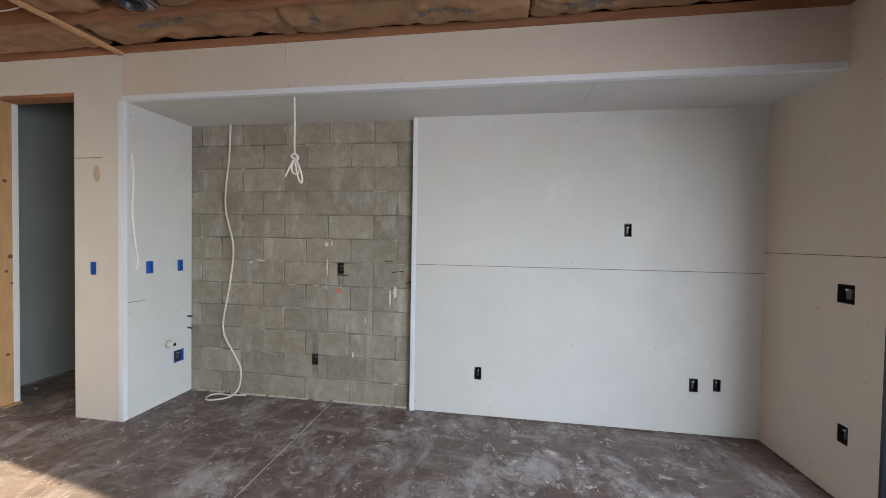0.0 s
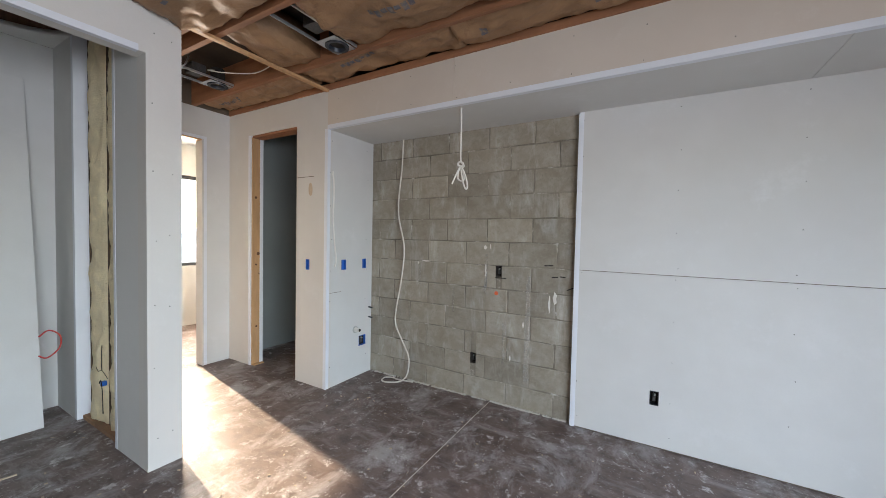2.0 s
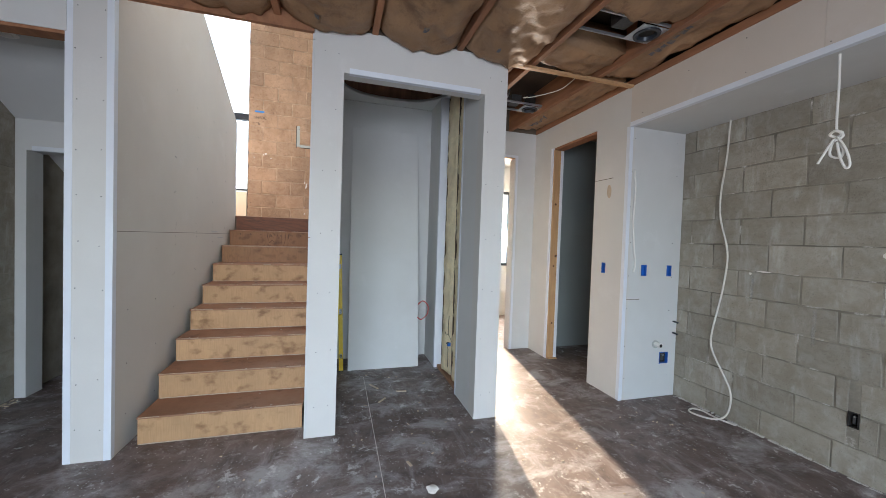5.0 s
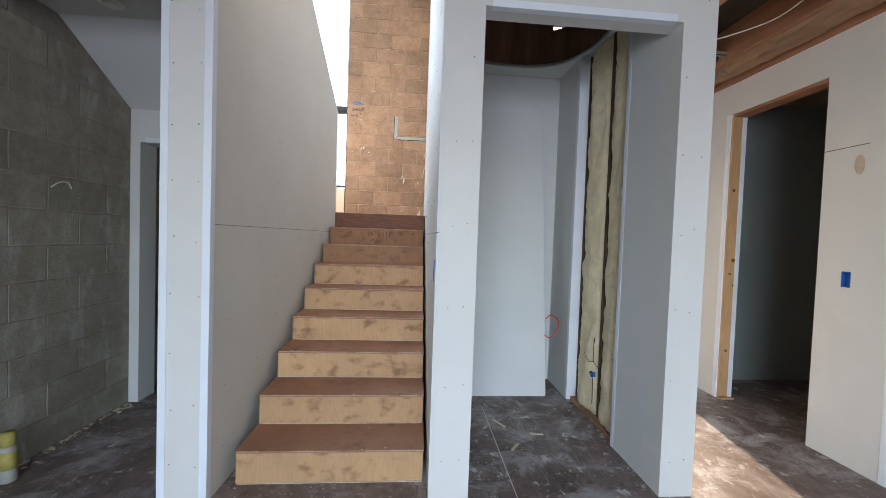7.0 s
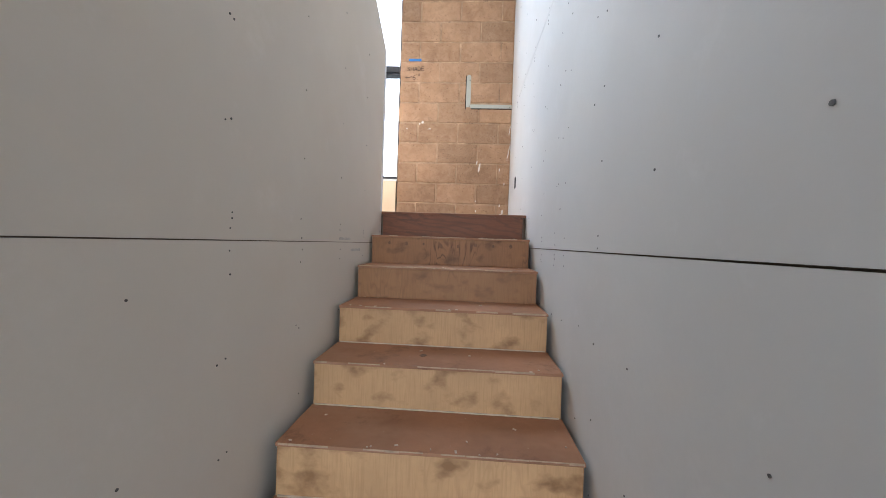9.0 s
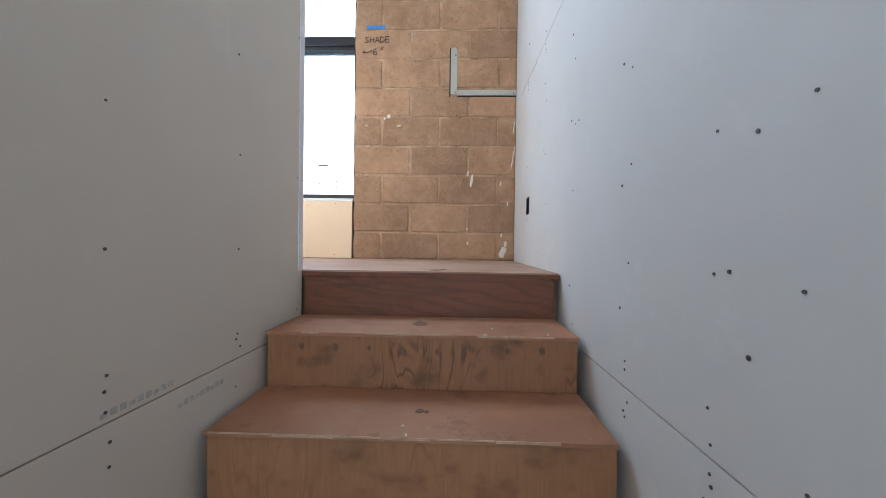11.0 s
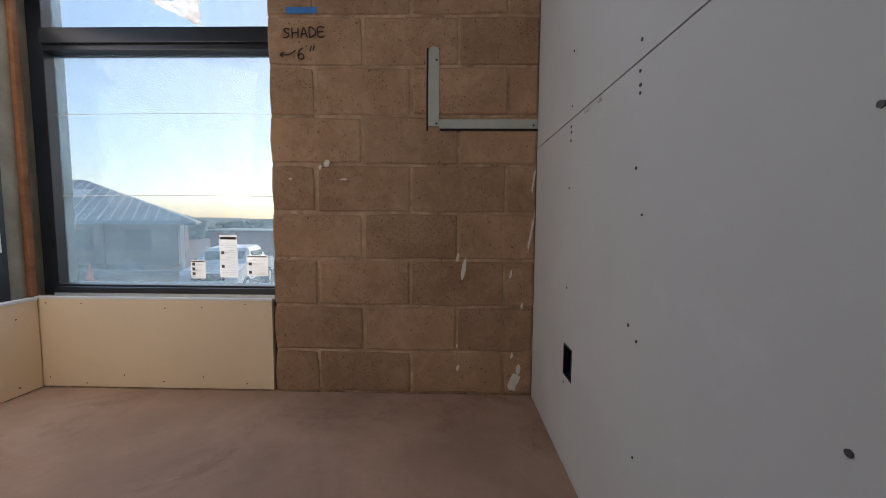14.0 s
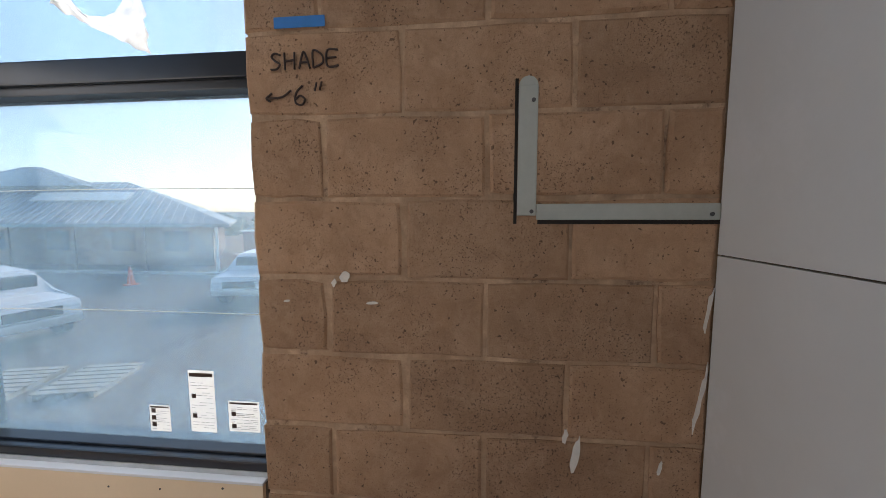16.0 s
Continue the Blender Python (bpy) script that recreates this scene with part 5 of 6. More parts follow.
for u, z0, z1, w in ((0.088, 0.24, 1.14, 0.055), (-0.30, 0.95, 1.30, 0.03), (-0.12, 0.36, 0.72, 0.03), (-1.0, 0.98, 1.18, 0.03), (-0.62, 0.75, 0.98, 0.025)):
    line = [(u - w * r_.uniform(0.25, 0.6), z0 + (z1 - z0) * k / 9) for k in range(10)] + [(u + w * r_.uniform(0.25, 0.6), z1 - (z1 - z0) * k / 9) for k in range(10)]
    part("wash_streak", prism("y", YB - 0.0045, YB - 0.003, line), WASH, wall_recess, "thin pale wash running down the blocks")
for u, v, w, tilt in ((0.249, 1.23, 0.07, -4), (0.30, 1.139, 0.05, -8), (0.361, 1.145, 0.045, 5), (0.424, 1.056, 0.06, -25), (-0.16, 1.10, 0.10, 0)):
    other = box((-w / 2, -0.004, -0.004), (w / 2, 0.004, 0.004), 0.002)
    other.transform(pose(u, YB - 0.001, v, 0, tilt, 0))
    part("chipped_slot", other, DARK, wall_recess, "dark chipped slot")
part("paint_mark", disc("y", (-0.196, YB - 0.0022, 0.964), 0.018, 0.002, 9), ORANGE, wall_recess, "faded orange marking paint")
tagged(part("plaster_smear", bm, PLASTER, wall_recess, "pale plaster drips"), kind="stuff")

# ---- closet things ----
sheet = thing("loose_drywall_sheet", "loose sheet of pale gypsum board leaning against the closet's back", "board", pose(-2.802, 0.765, 0.0, 0, -8.4, 0))
part("board", slab("x", -0.0065, 0.0065, -0.366, 0.366, 0.002, 2.60), DRYWALL, sheet)
level = thing("spirit_level", "yellow spirit level standing upright against the closet wall", "level", pose(-2.80, 0.335, 0.0, 0, -1.2, 0) @ pose(0, 0, 0, 2.0, 0, 0))
bm = slab("x", -0.012, 0.012, -0.021, 0.021, 0.003, 1.19, [(-0.013, 0.013, 0.13, 0.18), (-0.013, 0.013, 0.58, 0.64), (-0.013, 0.013, 1.04, 1.09)])
part("beam", bm, YELLOW, level)
for z in (0.155, 0.61, 1.065):
    part("vial", disc("x" if z != 0.61 else "z", (0, 0, z), 0.01, 0.022, 10), GLASS, level)
for z0, z1 in ((0.0, 0.012), (1.18, 1.194)):
    part("end_cap", box((-0.014, -0.023, z0), (0.014, 0.023, z1), 0.002), BLACK, level)

wool = thing("wall_insulation", "exposed yellow mineral wool batts between studs in the closet wall", "insulation")


def wool_batt(x0, x1, z0, z1, seed_):
    bm = bmesh.new()
    nx, nz = 12, 60
    g = []
    for i in range(nx + 1):
        row = []
        for j in range(nz + 1):
            x, z = x0 + (x1 - x0) * i / nx, z0 + (z1 - z0) * j / nz
            w = math.sin(math.pi * i / nx) ** 0.5
            p = Vector((x * 9, seed_, z * 5))
            row.append(bm.verts.new((x + (0.012 * noise.noise(p * 1.7) if 0 < i < nx else 0.034 * noise.noise(p * 0.8)), 1.41 - 0.012 - w * (0.05 + 0.03 * noise.noise(p)) - 0.016 * noise.noise(p * 3), z)))
        g.append(row)
    for i in range(nx):
        for j in range(nz):
            bm.faces.new([g[i][j], g[i + 1][j], g[i + 1][j + 1], g[i][j + 1]])
    back = [bm.verts.new((x, 1.4095, z)) for x, z in ((x0, z0), (x1, z0), (x1, z1), (x0, z1))]
    bm.faces.new(back)
    bm.faces.new([g[i][0] for i in range(nx + 1)] + [back[1], back[0]])
    bm.faces.new([g[i][nz] for i in range(nx + 1)] + [back[2], back[3]])
    bm.faces.new([g[0][j] for j in range(nz + 1)] + [back[3], back[0]])
    bm.faces.new([g[nx][j] for j in range(nz + 1)] + [back[2], back[1]])
    part("batt", bm, WOOL, wool, smooth=True)


wool_batt(-2.37, -2.068, 0.03, 2.86, 2.0)
wool_batt(-2.732, -2.392, 0.03, 2.86, 5.0)
for x0, x1 in ((-2.392, -2.368), (-2.746, -2.735), (-2.072, -2.062)):
    part("gap", box((x0, 1.372, 0.03), (x1, 1.4098, 2.86)), DARKGAP, wool, "dark gap between the batts")
part("sole_plate", box((-2.742, 1.325, 0.0), (-2.066, 1.4095, 0.028)), STUD, wool, "raw wood sole plate")
for line, r_ in (([(-2.40, 1.338, 0.62), (-2.405, 1.335, 0.52), (-2.395, 1.335, 0.44)], 0.0025), ([(-2.56, 1.342, 0.46), (-2.47, 1.336, 0.42), (-2.40, 1.335, 0.44), (-2.30, 1.338, 0.40)], 0.002), ([(-2.46, 1.338, 0.33), (-2.42, 1.335, 0.36), (-2.405, 1.338, 0.29), (-2.40, 1.34, 0.12)], 0.003)):
    part("torn_slit", tube(line, r_), DARK, wool, "dark tear in the wool")
part("buried_box", box((-2.445, 1.338, 0.315), (-2.42, 1.37, 0.35), 0.004), BLUE, wool, "corner of a blue box showing through the tear")
cable("red_wire", [(-2.84, 1.12, 0.66), (-2.83, 1.17, 0.70), (-2.82, 1.225, 0.65), (-2.82, 1.22, 0.56), (-2.83, 1.16, 0.50), (-2.85, 1.12, 0.52)], 0.005, RED, "thin red wire looping out behind the loose board", "wire")
# floor scraps
bm = bmesh.new()
r_ = random.Random(12)
for _ in range(260):
    x, y = (r_.uniform(-2.9, -1.3), r_.uniform(0.3, 1.3)) if r_.random() < 0.12 else (r_.uniform(-1.5, 2.8), r_.uniform(-0.9, 3.1))
    l, w = r_.uniform(0.004, 0.02), r_.uniform(0.003, 0.011)
    before = len(bm.verts)
    box((-l / 2, -w / 2, 0), (l / 2, w / 2, r_.uniform(0.002, 0.006)), bm=bm)
    bm.verts.ensure_lookup_table()
    m = pose(x, y, 0.0005, 0, 0, r_.uniform(0, 180))
    for v in bm.verts[before:]:
        v.co = m @ v.co
tagged(part("floor_scraps", bm, CHIP), "scattered pale plaster crumbs and wood chips on concrete", "debris", kind="stuff")
bm = bmesh.new()
bmesh.ops.create_icosphere(bm, subdivisions=2, radius=0.03)
for v in bm.verts:
    v.co = v.co * (1 + 0.6 * noise.noise(v.co * 38))
    v.co.z = max(v.co.z * 0.35 + 0.008, 0.0)
tagged(part("plaster_lump", bm, PLASTER, at=pose(-0.895, 0.797, 0.0003, 0, 0, 20)), "flat broken lump of white plaster on the concrete floor", "plaster scrap")
for x, y, l, a_ in ((-2.35, 0.62, 0.13, 30), (-2.2, 0.85, 0.09, 80), (-2.05, 0.66, 0.10, 140), (-1.15, 0.72, 0.05, 20)):
    ob = part("wood_splinter", box((-l / 2, -0.008, 0), (l / 2, 0.008, 0.006), 0.002), CHIP, at=pose(x, y, 0.0005, 0, 0, a_))
    tagged(ob, "pale wood splinter lying on the concrete floor", "wood scrap", "wood splinters")

# ---- space under the stairs ----
ob = thing("smoke_detector", "round white ceiling fixture base under the stairs", "detector", pose(-1.95, -1.72, 2.565))
part("base", disc("z", (0, 0, -0.012), 0.06, 0.024, 24, 0.055), WHITE, ob)
part("ring", disc("z", (0, 0, -0.03), 0.035, 0.012, 20), WHITE, ob)
can_ = thing("spray_can", "dull yellow marking-paint spray can standing against the block wall", "spray can", pose(-1.79, -2.07, 0.0))
bm = bmesh.new()
rings = [[bm.verts.new((r * math.cos(2 * math.pi * k / 20), r * math.sin(2 * math.pi * k / 20), z)) for k in range(20)] for r, z in ((0.029, 0.0), (0.033, 0.006), (0.033, 0.165), (0.028, 0.182), (0.014, 0.19))]
for a_, b_ in zip(rings, rings[1:]):
    for k in range(20):
        bm.faces.new([a_[k - 1], a_[k], b_[k], b_[k - 1]])
bm.faces.new(rings[0])
bm.faces.new(rings[-1])
part("body", bm, mat("dull_can_paint", (0.42, 0.40, 0.36), 0.5, 0.15, 20, 100), can_, smooth=True)
part("label_band", disc("z", (0, 0, 0.115), 0.0336, 0.09, 24), OCHRE, can_, "dull yellow paper band", smooth=True)
part("cap", disc("z", (0, 0, 0.222), 0.030, 0.07, 20, 0.027), OCHRE, can_, "yellow plastic cap", smooth=True)
bm = bmesh.new()
q_ = random.Random(41)
for k in range(150):
    x, y, w = q_.uniform(-2.68, -1.45), -2.157 + abs(q_.gauss(0, 0.03)), q_.uniform(0.005, 0.022)
    before = len(bm.verts)
    box((-w / 2, -w / 3, 0), (w / 2, w / 3, w * 0.3), bm=bm)
    bm.verts.ensure_lookup_table()
    m = pose(x, max(y, -2.145), 0.0003, 0, 0, q_.uniform(0, 180))
    for v in bm.verts[before:]:
        v.co = m @ v.co
tagged(part("wall_foot_crumbs", bm, CHIP), "pale mortar crumbs along the foot of the block wall", "debris", kind="stuff")
cable("loose_wire", [(-2.22, -2.152, 1.55), (-2.19, -2.148, 1.585), (-2.14, -2.148, 1.58), (-2.09, -2.15, 1.545)], 0.0035, WHITE, "short white wire out of the block wall", "wire")

# ---- landing ----
conduit = thing("surface_conduit", "grey metal conduit bent in an L, let into the block wall", "conduit")
part("upright", box((XW - 0.01, -0.379, 2.742), (XW + 0.004, -0.334, 3.045), 0.003), CONDUIT, conduit)
part("rounded_end", disc("x", (XW - 0.0036, -0.3565, 3.043), 0.0220, 0.0135, 20), CONDUIT, conduit)
part("run", box((XW - 0.01, -0.3335, 2.732), (XW + 0.004, 0.079, 2.770), 0.003), CONDUIT, conduit)
part("chase_shadow", box((XW - 0.012, -0.387, 2.722), (XW + 0.0015, -0.3795, 3.06)), DARK, conduit, "dark gap along the conduit")
part("chase_shadow", box((XW - 0.012, -0.33, 2.722), (XW + 0.0015, 0.079, 2.7315)), DARK, conduit)
for y, z in ((-0.345, 2.752), (-0.345, 3.01), (0.06, 2.745)):
    part("rivet", disc("x", (XW + 0.0045, y, z), 0.005, 0.003, 8), SCREW, conduit)

tape = tagged(part("painters_tape", box((XW + 0.0018, -0.972, 3.198), (XW + 0.0028, -0.843, 3.224)), TAPE), "strip of blue painter's tape on tan block", "tape")


def stroke(points, r=0.0026):
    return tube([(XW + 0.002, y, z) for y, z in points], r, 5, 5)


note = thing("marker_note", "dark marker handwriting on the tan block beside the window", "writing")
letters = {
    "S": [(0.026, 0.044), (0.012, 0.05), (0.003, 0.041), (0.012, 0.028), (0.024, 0.018), (0.016, 0.004), (0.0, 0.003)],
    "H": [(0.0, 0.05), (0.001, 0.0)], "H2": [(0.026, 0.05), (0.025, 0.0)], "H3": [(0.001, 0.024), (0.026, 0.028)],
    "A": [(0.0, 0.0), (0.013, 0.05), (0.028, 0.0)], "A2": [(0.006, 0.018), (0.024, 0.020)],
    "D": [(0.0, 0.0), (0.0, 0.05), (0.022, 0.038), (0.024, 0.014), (0.0, 0.0)],
    "E": [(0.026, 0.048), (0.0, 0.048), (0.0, 0.002), (0.027, 0.003)], "E2": [(0.0, 0.026), (0.022, 0.027)],
}
for n_, key in enumerate("SHADE"):
    for k, pts in letters.items():
        if k[0] == key:
            part("letter", stroke([(-0.985 + 0.0365 * n_ + y, 3.100 + 0.8 * z + 0.001 * n_) for y, z in pts]), INK, note)
part("digit", stroke([(-0.905, 3.062), (-0.922, 3.045), (-0.924, 3.022), (-0.908, 3.016), (-0.900, 3.030), (-0.912, 3.038), (-0.923, 3.030)]), INK, note)
part("inch_mark", stroke([(-0.868, 3.068), (-0.874, 3.048)]), INK, note)
part("inch_mark", stroke([(-0.855, 3.070), (-0.861, 3.050)]), INK, note)
part("arrow", stroke([(-0.935, 3.052), (-0.96, 3.036), (-1.0, 3.034)]), INK, note)
part("arrow", stroke([(-0.985, 3.046), (-1.0, 3.034), (-0.99, 3.026)]), INK, note)

bm = bmesh.new()
r_ = random.Random(19)
for y, z, w, h_ in ((-0.225, 2.14, 0.022, 0.10), (-0.25, 2.185, 0.014, 0.04), (0.0, 1.64, 0.05, 0.085), (0.02, 1.70, 0.02, 0.05), (-0.02, 2.12, 0.012, 0.04), (-0.245, 1.70, 0.012, 0.03), (-0.81, 2.585, 0.03, 0.03), (-0.84, 2.57, 0.014, 0.02), (-0.74, 2.52, 0.03, 0.008), (0.062, 2.3, 0.012, 0.16), (0.068, 2.52, 0.01, 0.12), (0.03, 1.98, 0.01, 0.03), (-0.01, 1.76, 0.01, 0.03), (-0.25, 1.80, 0.008, 0.02), (-0.97, 2.52, 0.02, 0.006)):
    out = [(y + w * 0.5 * (1 + r_.uniform(-0.45, 0.3)) * math.cos(q) + 0.15 * (h_ * 0.5) * math.sin(q), z + h_ * 0.5 * (1 + r_.uniform(-0.3, 0.2)) * math.sin(q)) for q in (2 * math.pi * k / 12 for k in range(12))]
    other = prism("x", XW - 0.001, XW + 0.0025, out)
    data = bpy.data.meshes.new("smear")
    other.to_mesh(data)
    other.free()
    bm.from_mesh(data)
tagged(part("plaster_smear", bm, PLASTER, wall_b, "white plaster smears"), kind="stuff")


def framed_window(name, label, x0, x1, y0, y1, z0, z1, bars, pane=0.006, wide=0.05, left=0.05):
    """A dark metal window in a wall across x, with level bars at the heights given."""
    ob = thing(name, label, "window", kind="structure")
    t = wide
    for lo, hi in (((x0, y0, z0), (x1, y0 + left, z1)), ((x0, y1 - t * 0.5, z0), (x1, y1, z1)), ((x0, y0 + left, z0), (x1, y1 - t * 0.5, z0 + t)), ((x0, y0 + left, z1 - t), (x1, y1 - t * 0.5, z1))):
        part("window_frame", box(lo, hi, 0.003), BLACK, ob, "black metal frame")
    for z in bars:
        part("transom", box((x0 + 0.01, y0 + left, z - 0.045), (x1, y1 - t * 0.5, z + 0.045), 0.004), BLACK, ob, "black metal transom")
        part("transom_lip", box((x1, y0 + left, z - 0.02), (x1 + 0.015, y1 - t * 0.5, z + 0.045), 0.004), BLACK, ob)
    levels = [z0 + t, *(z for z in bars), z1 - t]
    for k, (za, zb) in enumerate(zip(levels, levels[1:])):
        lo_, hi_ = za + (0.046 if k else 0.0), zb - (0.046 if k < len(levels) - 2 else 0.0)
        pane_ob = part("pane", slab("x", (x0 + x1) / 2 - pane / 2, (x0 + x1) / 2 + pane / 2, y0 + left, y1 - t * 0.5, lo_, hi_), HAZY_DUSTY, ob, "dusty glass pane with the bluish outdoor haze painted in")
        pane_ob.visible_shadow = False
    return ob


stair_window = framed_window("window_1", "tall black-framed stair window with a transom", -5.28, -5.19, WY0 + 0.005, WY1 + 0.011, WZ0 + 0.003, WZ1, [3.128], left=0.07)
part("lower_rail", box((-5.1895, WY0 + 0.085, WZ0 + 0.001), (-5.162, WY1 - 0.004, WZ0 + 0.046), 0.006), BLACK, stair_window)
part("lower_track", box((-5.1615, WY0 + 0.085, WZ0 + 0.001), (-5.158, WY1 - 0.004, WZ0 + 0.02), 0.001), STEEL, stair_window)
side_window = thing("window_3", "black-framed side window at the stair landing", "window", kind="structure")
for lo, hi in (((-5.06, -2.26, 1.992), (-4.97, -2.155, 5.2)), ((-3.96, -2.26, 1.992), (-3.9, -2.17, 5.2)), ((-4.97, -2.26, 1.992), (-3.96, -2.155, 2.05)), ((-4.97, -2.26, 5.14), (-3.96, -2.17, 5.2)), ((-4.97, -2.25, 3.083), (-3.96, -2.155, 3.173))):
    part("window_frame", box(lo, hi, 0.003), BLACK, side_window, "black metal frame")
for z0, z1 in ((2.05, 3.083), (3.173, 5.14)):
    part("pane", slab("y", -2.214, -2.208, -4.97, -3.96, z0, z1), HAZY_DUSTY, side_window, "dusty glass pane with the bluish outdoor haze painted in").visible_shadow = False
part("latch", box((-5.03, -2.155, 2.2), (-5.015, -2.14, 2.32), 0.003), STEEL, side_window, "steel window latch")
framed_window("window_2", "black-framed window of the bright end room", -5.30, -5.22, 1.652, 3.358, 0.922, 2.298, [])

XG = -5.228
for y0, y1, z0, z1, rows in ((-1.353, -1.269, 2.076, 2.273, 5), (-1.491, -1.422, 2.070, 2.155, 3), (-1.227, -1.127, 2.084, 2.181, 4)):
    ob = thing("window_sticker", "white printed maker's label stuck on the window pane", "sticker", group="window stickers")
    part("label_sheet", box((XG, y0, z0), (XG + 0.0012, y1, z1)), PAPER, ob)
    w_, h_ = y1 - y0, z1 - z0
    part("header_bar", box((XG + 0.0013, y0 + 0.05 * w_, z1 - 0.10 * h_), (XG + 0.0018, y1 - 0.05 * w_, z1 - 0.04 * h_)), INK, ob, "dark printed bar")
    q_ = random.Random(int(1000 * h_))
    for k in range(rows):
        top = z1 - h_ * (0.16 + 0.80 * k / rows)
        bm = bmesh.new()
        for line in range(3):
            y, zz = y0 + 0.08 * w_, top - 0.22 * h_ / rows * (line + 1)
            while y < y1 - 0.14 * w_:
                long = q_.uniform(0.08, 0.3) * w_
                if q_.random() < 0.7:
                    box((XG + 0.0013, y, zz), (XG + 0.0017, min(y + long, y1 - 0.06 * w_), zz + 0.0016), bm=bm)
                y += long + 0.05 * w_
        tagged(part("small_print", bm, GREYINK, ob, "rows of unreadable grey print"), kind="stuff")
        if k % 2 == 1 or rows == 3:
            part("printed_square", box((XG + 0.0013, y0 + 0.1 * w_, top - 0.13 * h_), (XG + 0.0019, y0 + 0.1 * w_ + 0.014, top - 0.13 * h_ + 0.014)), INK, ob)
for z in (2.452, 2.82):
    cable("window_string", [(XG, WY0 + 0.06, z - 0.003), (XG, -1.6, z + 0.002), (XG, WY1 - 0.03, z)], 0.001, WHITE, "thin white string stretched across the window pane", "string")
bm = bmesh.new()
g = []
for i in range(29):
    row = []
    for j in range(13):
        s_, t_ = i / 28, j / 12
        y = -1.67 + 0.29 * s_
        tall = 0.035 + 0.03 * abs(noise.noise(Vector((s_ * 7, 0.5, 2.0)))) + 0.16 * max(0.0, s_ - 0.62) / 0.38
        z = 3.335 - 0.145 * s_ ** 0.9 + 0.012 * noise.noise(Vector((s_ * 11, 1.0, 0.0))) + t_ * tall
        row.append(bm.verts.new((XG + 0.02 + 0.016 * noise.noise(Vector((y * 34 + z * 20, z * 26, 3))), y + 0.025 * t_ * noise.noise(Vector((s_ * 6, t_ * 3, 8.0))) - 0.02 * t_, z)))
    g.append(row)
for i in range(28):
    for j in range(12):
        bm.faces.new([g[i][j], g[i + 1][j], g[i + 1][j + 1], g[i][j + 1]])
film_ob = part("plastic_scrap", bm, SHEET, smooth=True)
mod = film_ob.modifiers.new("thickness", "SOLIDIFY")
mod.thickness = 0.001
tagged(film_ob, "crumpled scrap of clear plastic film on the upper pane", "plastic film")

# print on the gypsum board
def print_text(words, at, size, squeeze):
    curve = bpy.data.curves.new("board_print", "FONT")
    curve.body, curve.size, curve.extrude = words, size, 0.0002
    temp = new("board_print", curve)
    bpy.context.view_layer.update()
    data = bpy.data.meshes.new_from_object(temp.evaluated_get(bpy.context.evaluated_depsgraph_get()))
    bpy.data.objects.remove(temp)
    data.materials.clear()
    data.materials.append(FAINT)
    ob = new("board_print", data)
    ob.matrix_world = at @ Matrix.Diagonal((squeeze, 1, 1, 1))
    return tagged(ob, "faint grey board print, upside down on gypsum board", "writing")


FAINT = mat("faint_print", (0.47, 0.465, 0.45), 0.8, 0.25, 60, 200)
print_text("5/8\" ----- ----' TYPE X", pose(-4.474, 0.0796, 2.646, 90, 0, 0) @ pose(0, 0, 0, 0, 0, 180), 0.019, 0.72)
for x0, x1, z in ((-3.20, -3.367, 1.372), (-3.375, -3.535, 1.313)):
    ob = thing("board_print", "faint unreadable grey print along the board's seam", "writing", SKEW)
    for q in range(9):
        xa = x0 + (x1 - x0) * q / 9
        part("printed_bar", box((xa - 0.014, YL1 + 0.0002, z - 0.006), (xa - 0.001, YL1 + 0.0008, z + (0.007 if q % 3 else 0.003))), FAINT, ob)

# wide glass door of the main room
glass_door = thing("door_glass", "wide black-framed sliding glass door", "door", kind="structure")
gx0, gx1 = 3.10, 3.15
for y in (-1.578, -0.60, 0.40, 1.40, 2.362):
    part("stile", box((gx0, y, 0.0), (gx1, y + 0.055, 2.378), 0.003), BLACK, glass_door)
for z in (0.0, 2.32):
    part("rail", box((gx0 + 0.004, -1.52, z + 0.001), (gx1 - 0.004, 2.36, z + 0.055), 0.003), BLACK, glass_door)
part("door_frame_edge", box((3.035, 2.405, 0.0), (3.10, 2.4195, 2.38), 0.002), BLACK, glass_door)

# ---- outside ----
GZ = -0.3
setting("ground", slab("z", GZ - 0.5, GZ, -2500, 2500, -2500, 2500), GROUND, "reddish earth ground reaching the horizon", "ground")
setting("road", slab("z", GZ + 0.001, GZ + 0.02, -24, -6.5, -40, 30), ASPHALT, "sunlit grey asphalt parking lot", "road")
setting("kerb", box((-21.4, -40, GZ), (-21.2, 10, GZ + 0.15), 0.02), mat("kerb_stone", (0.36, 0.35, 0.33), 0.9, 0.1, 4, 30), "pale concrete kerb along the parking lot", "kerb")

house = thing("neighbour_building", "low dark building with a blue-grey standing-seam hip roof", "building")
HX, HY0, HY1, EZ = -22.0, -52.0, -13.4, 2.25
part("wall", box((HX - 14, HY0 + 1.2, GZ), (HX - 2.4, HY1 - 1.2, EZ + 0.1)), STUCCO, house)
part("fascia", box((HX - 16.0, HY0, EZ - 0.12), (HX, HY1, EZ + 0.06), 0.02), METALROOF, house)


SEAM = mat("roof_seam_metal", (0.36, 0.42, 0.45), 0.4, 0.1, 1, 10, 0.05)


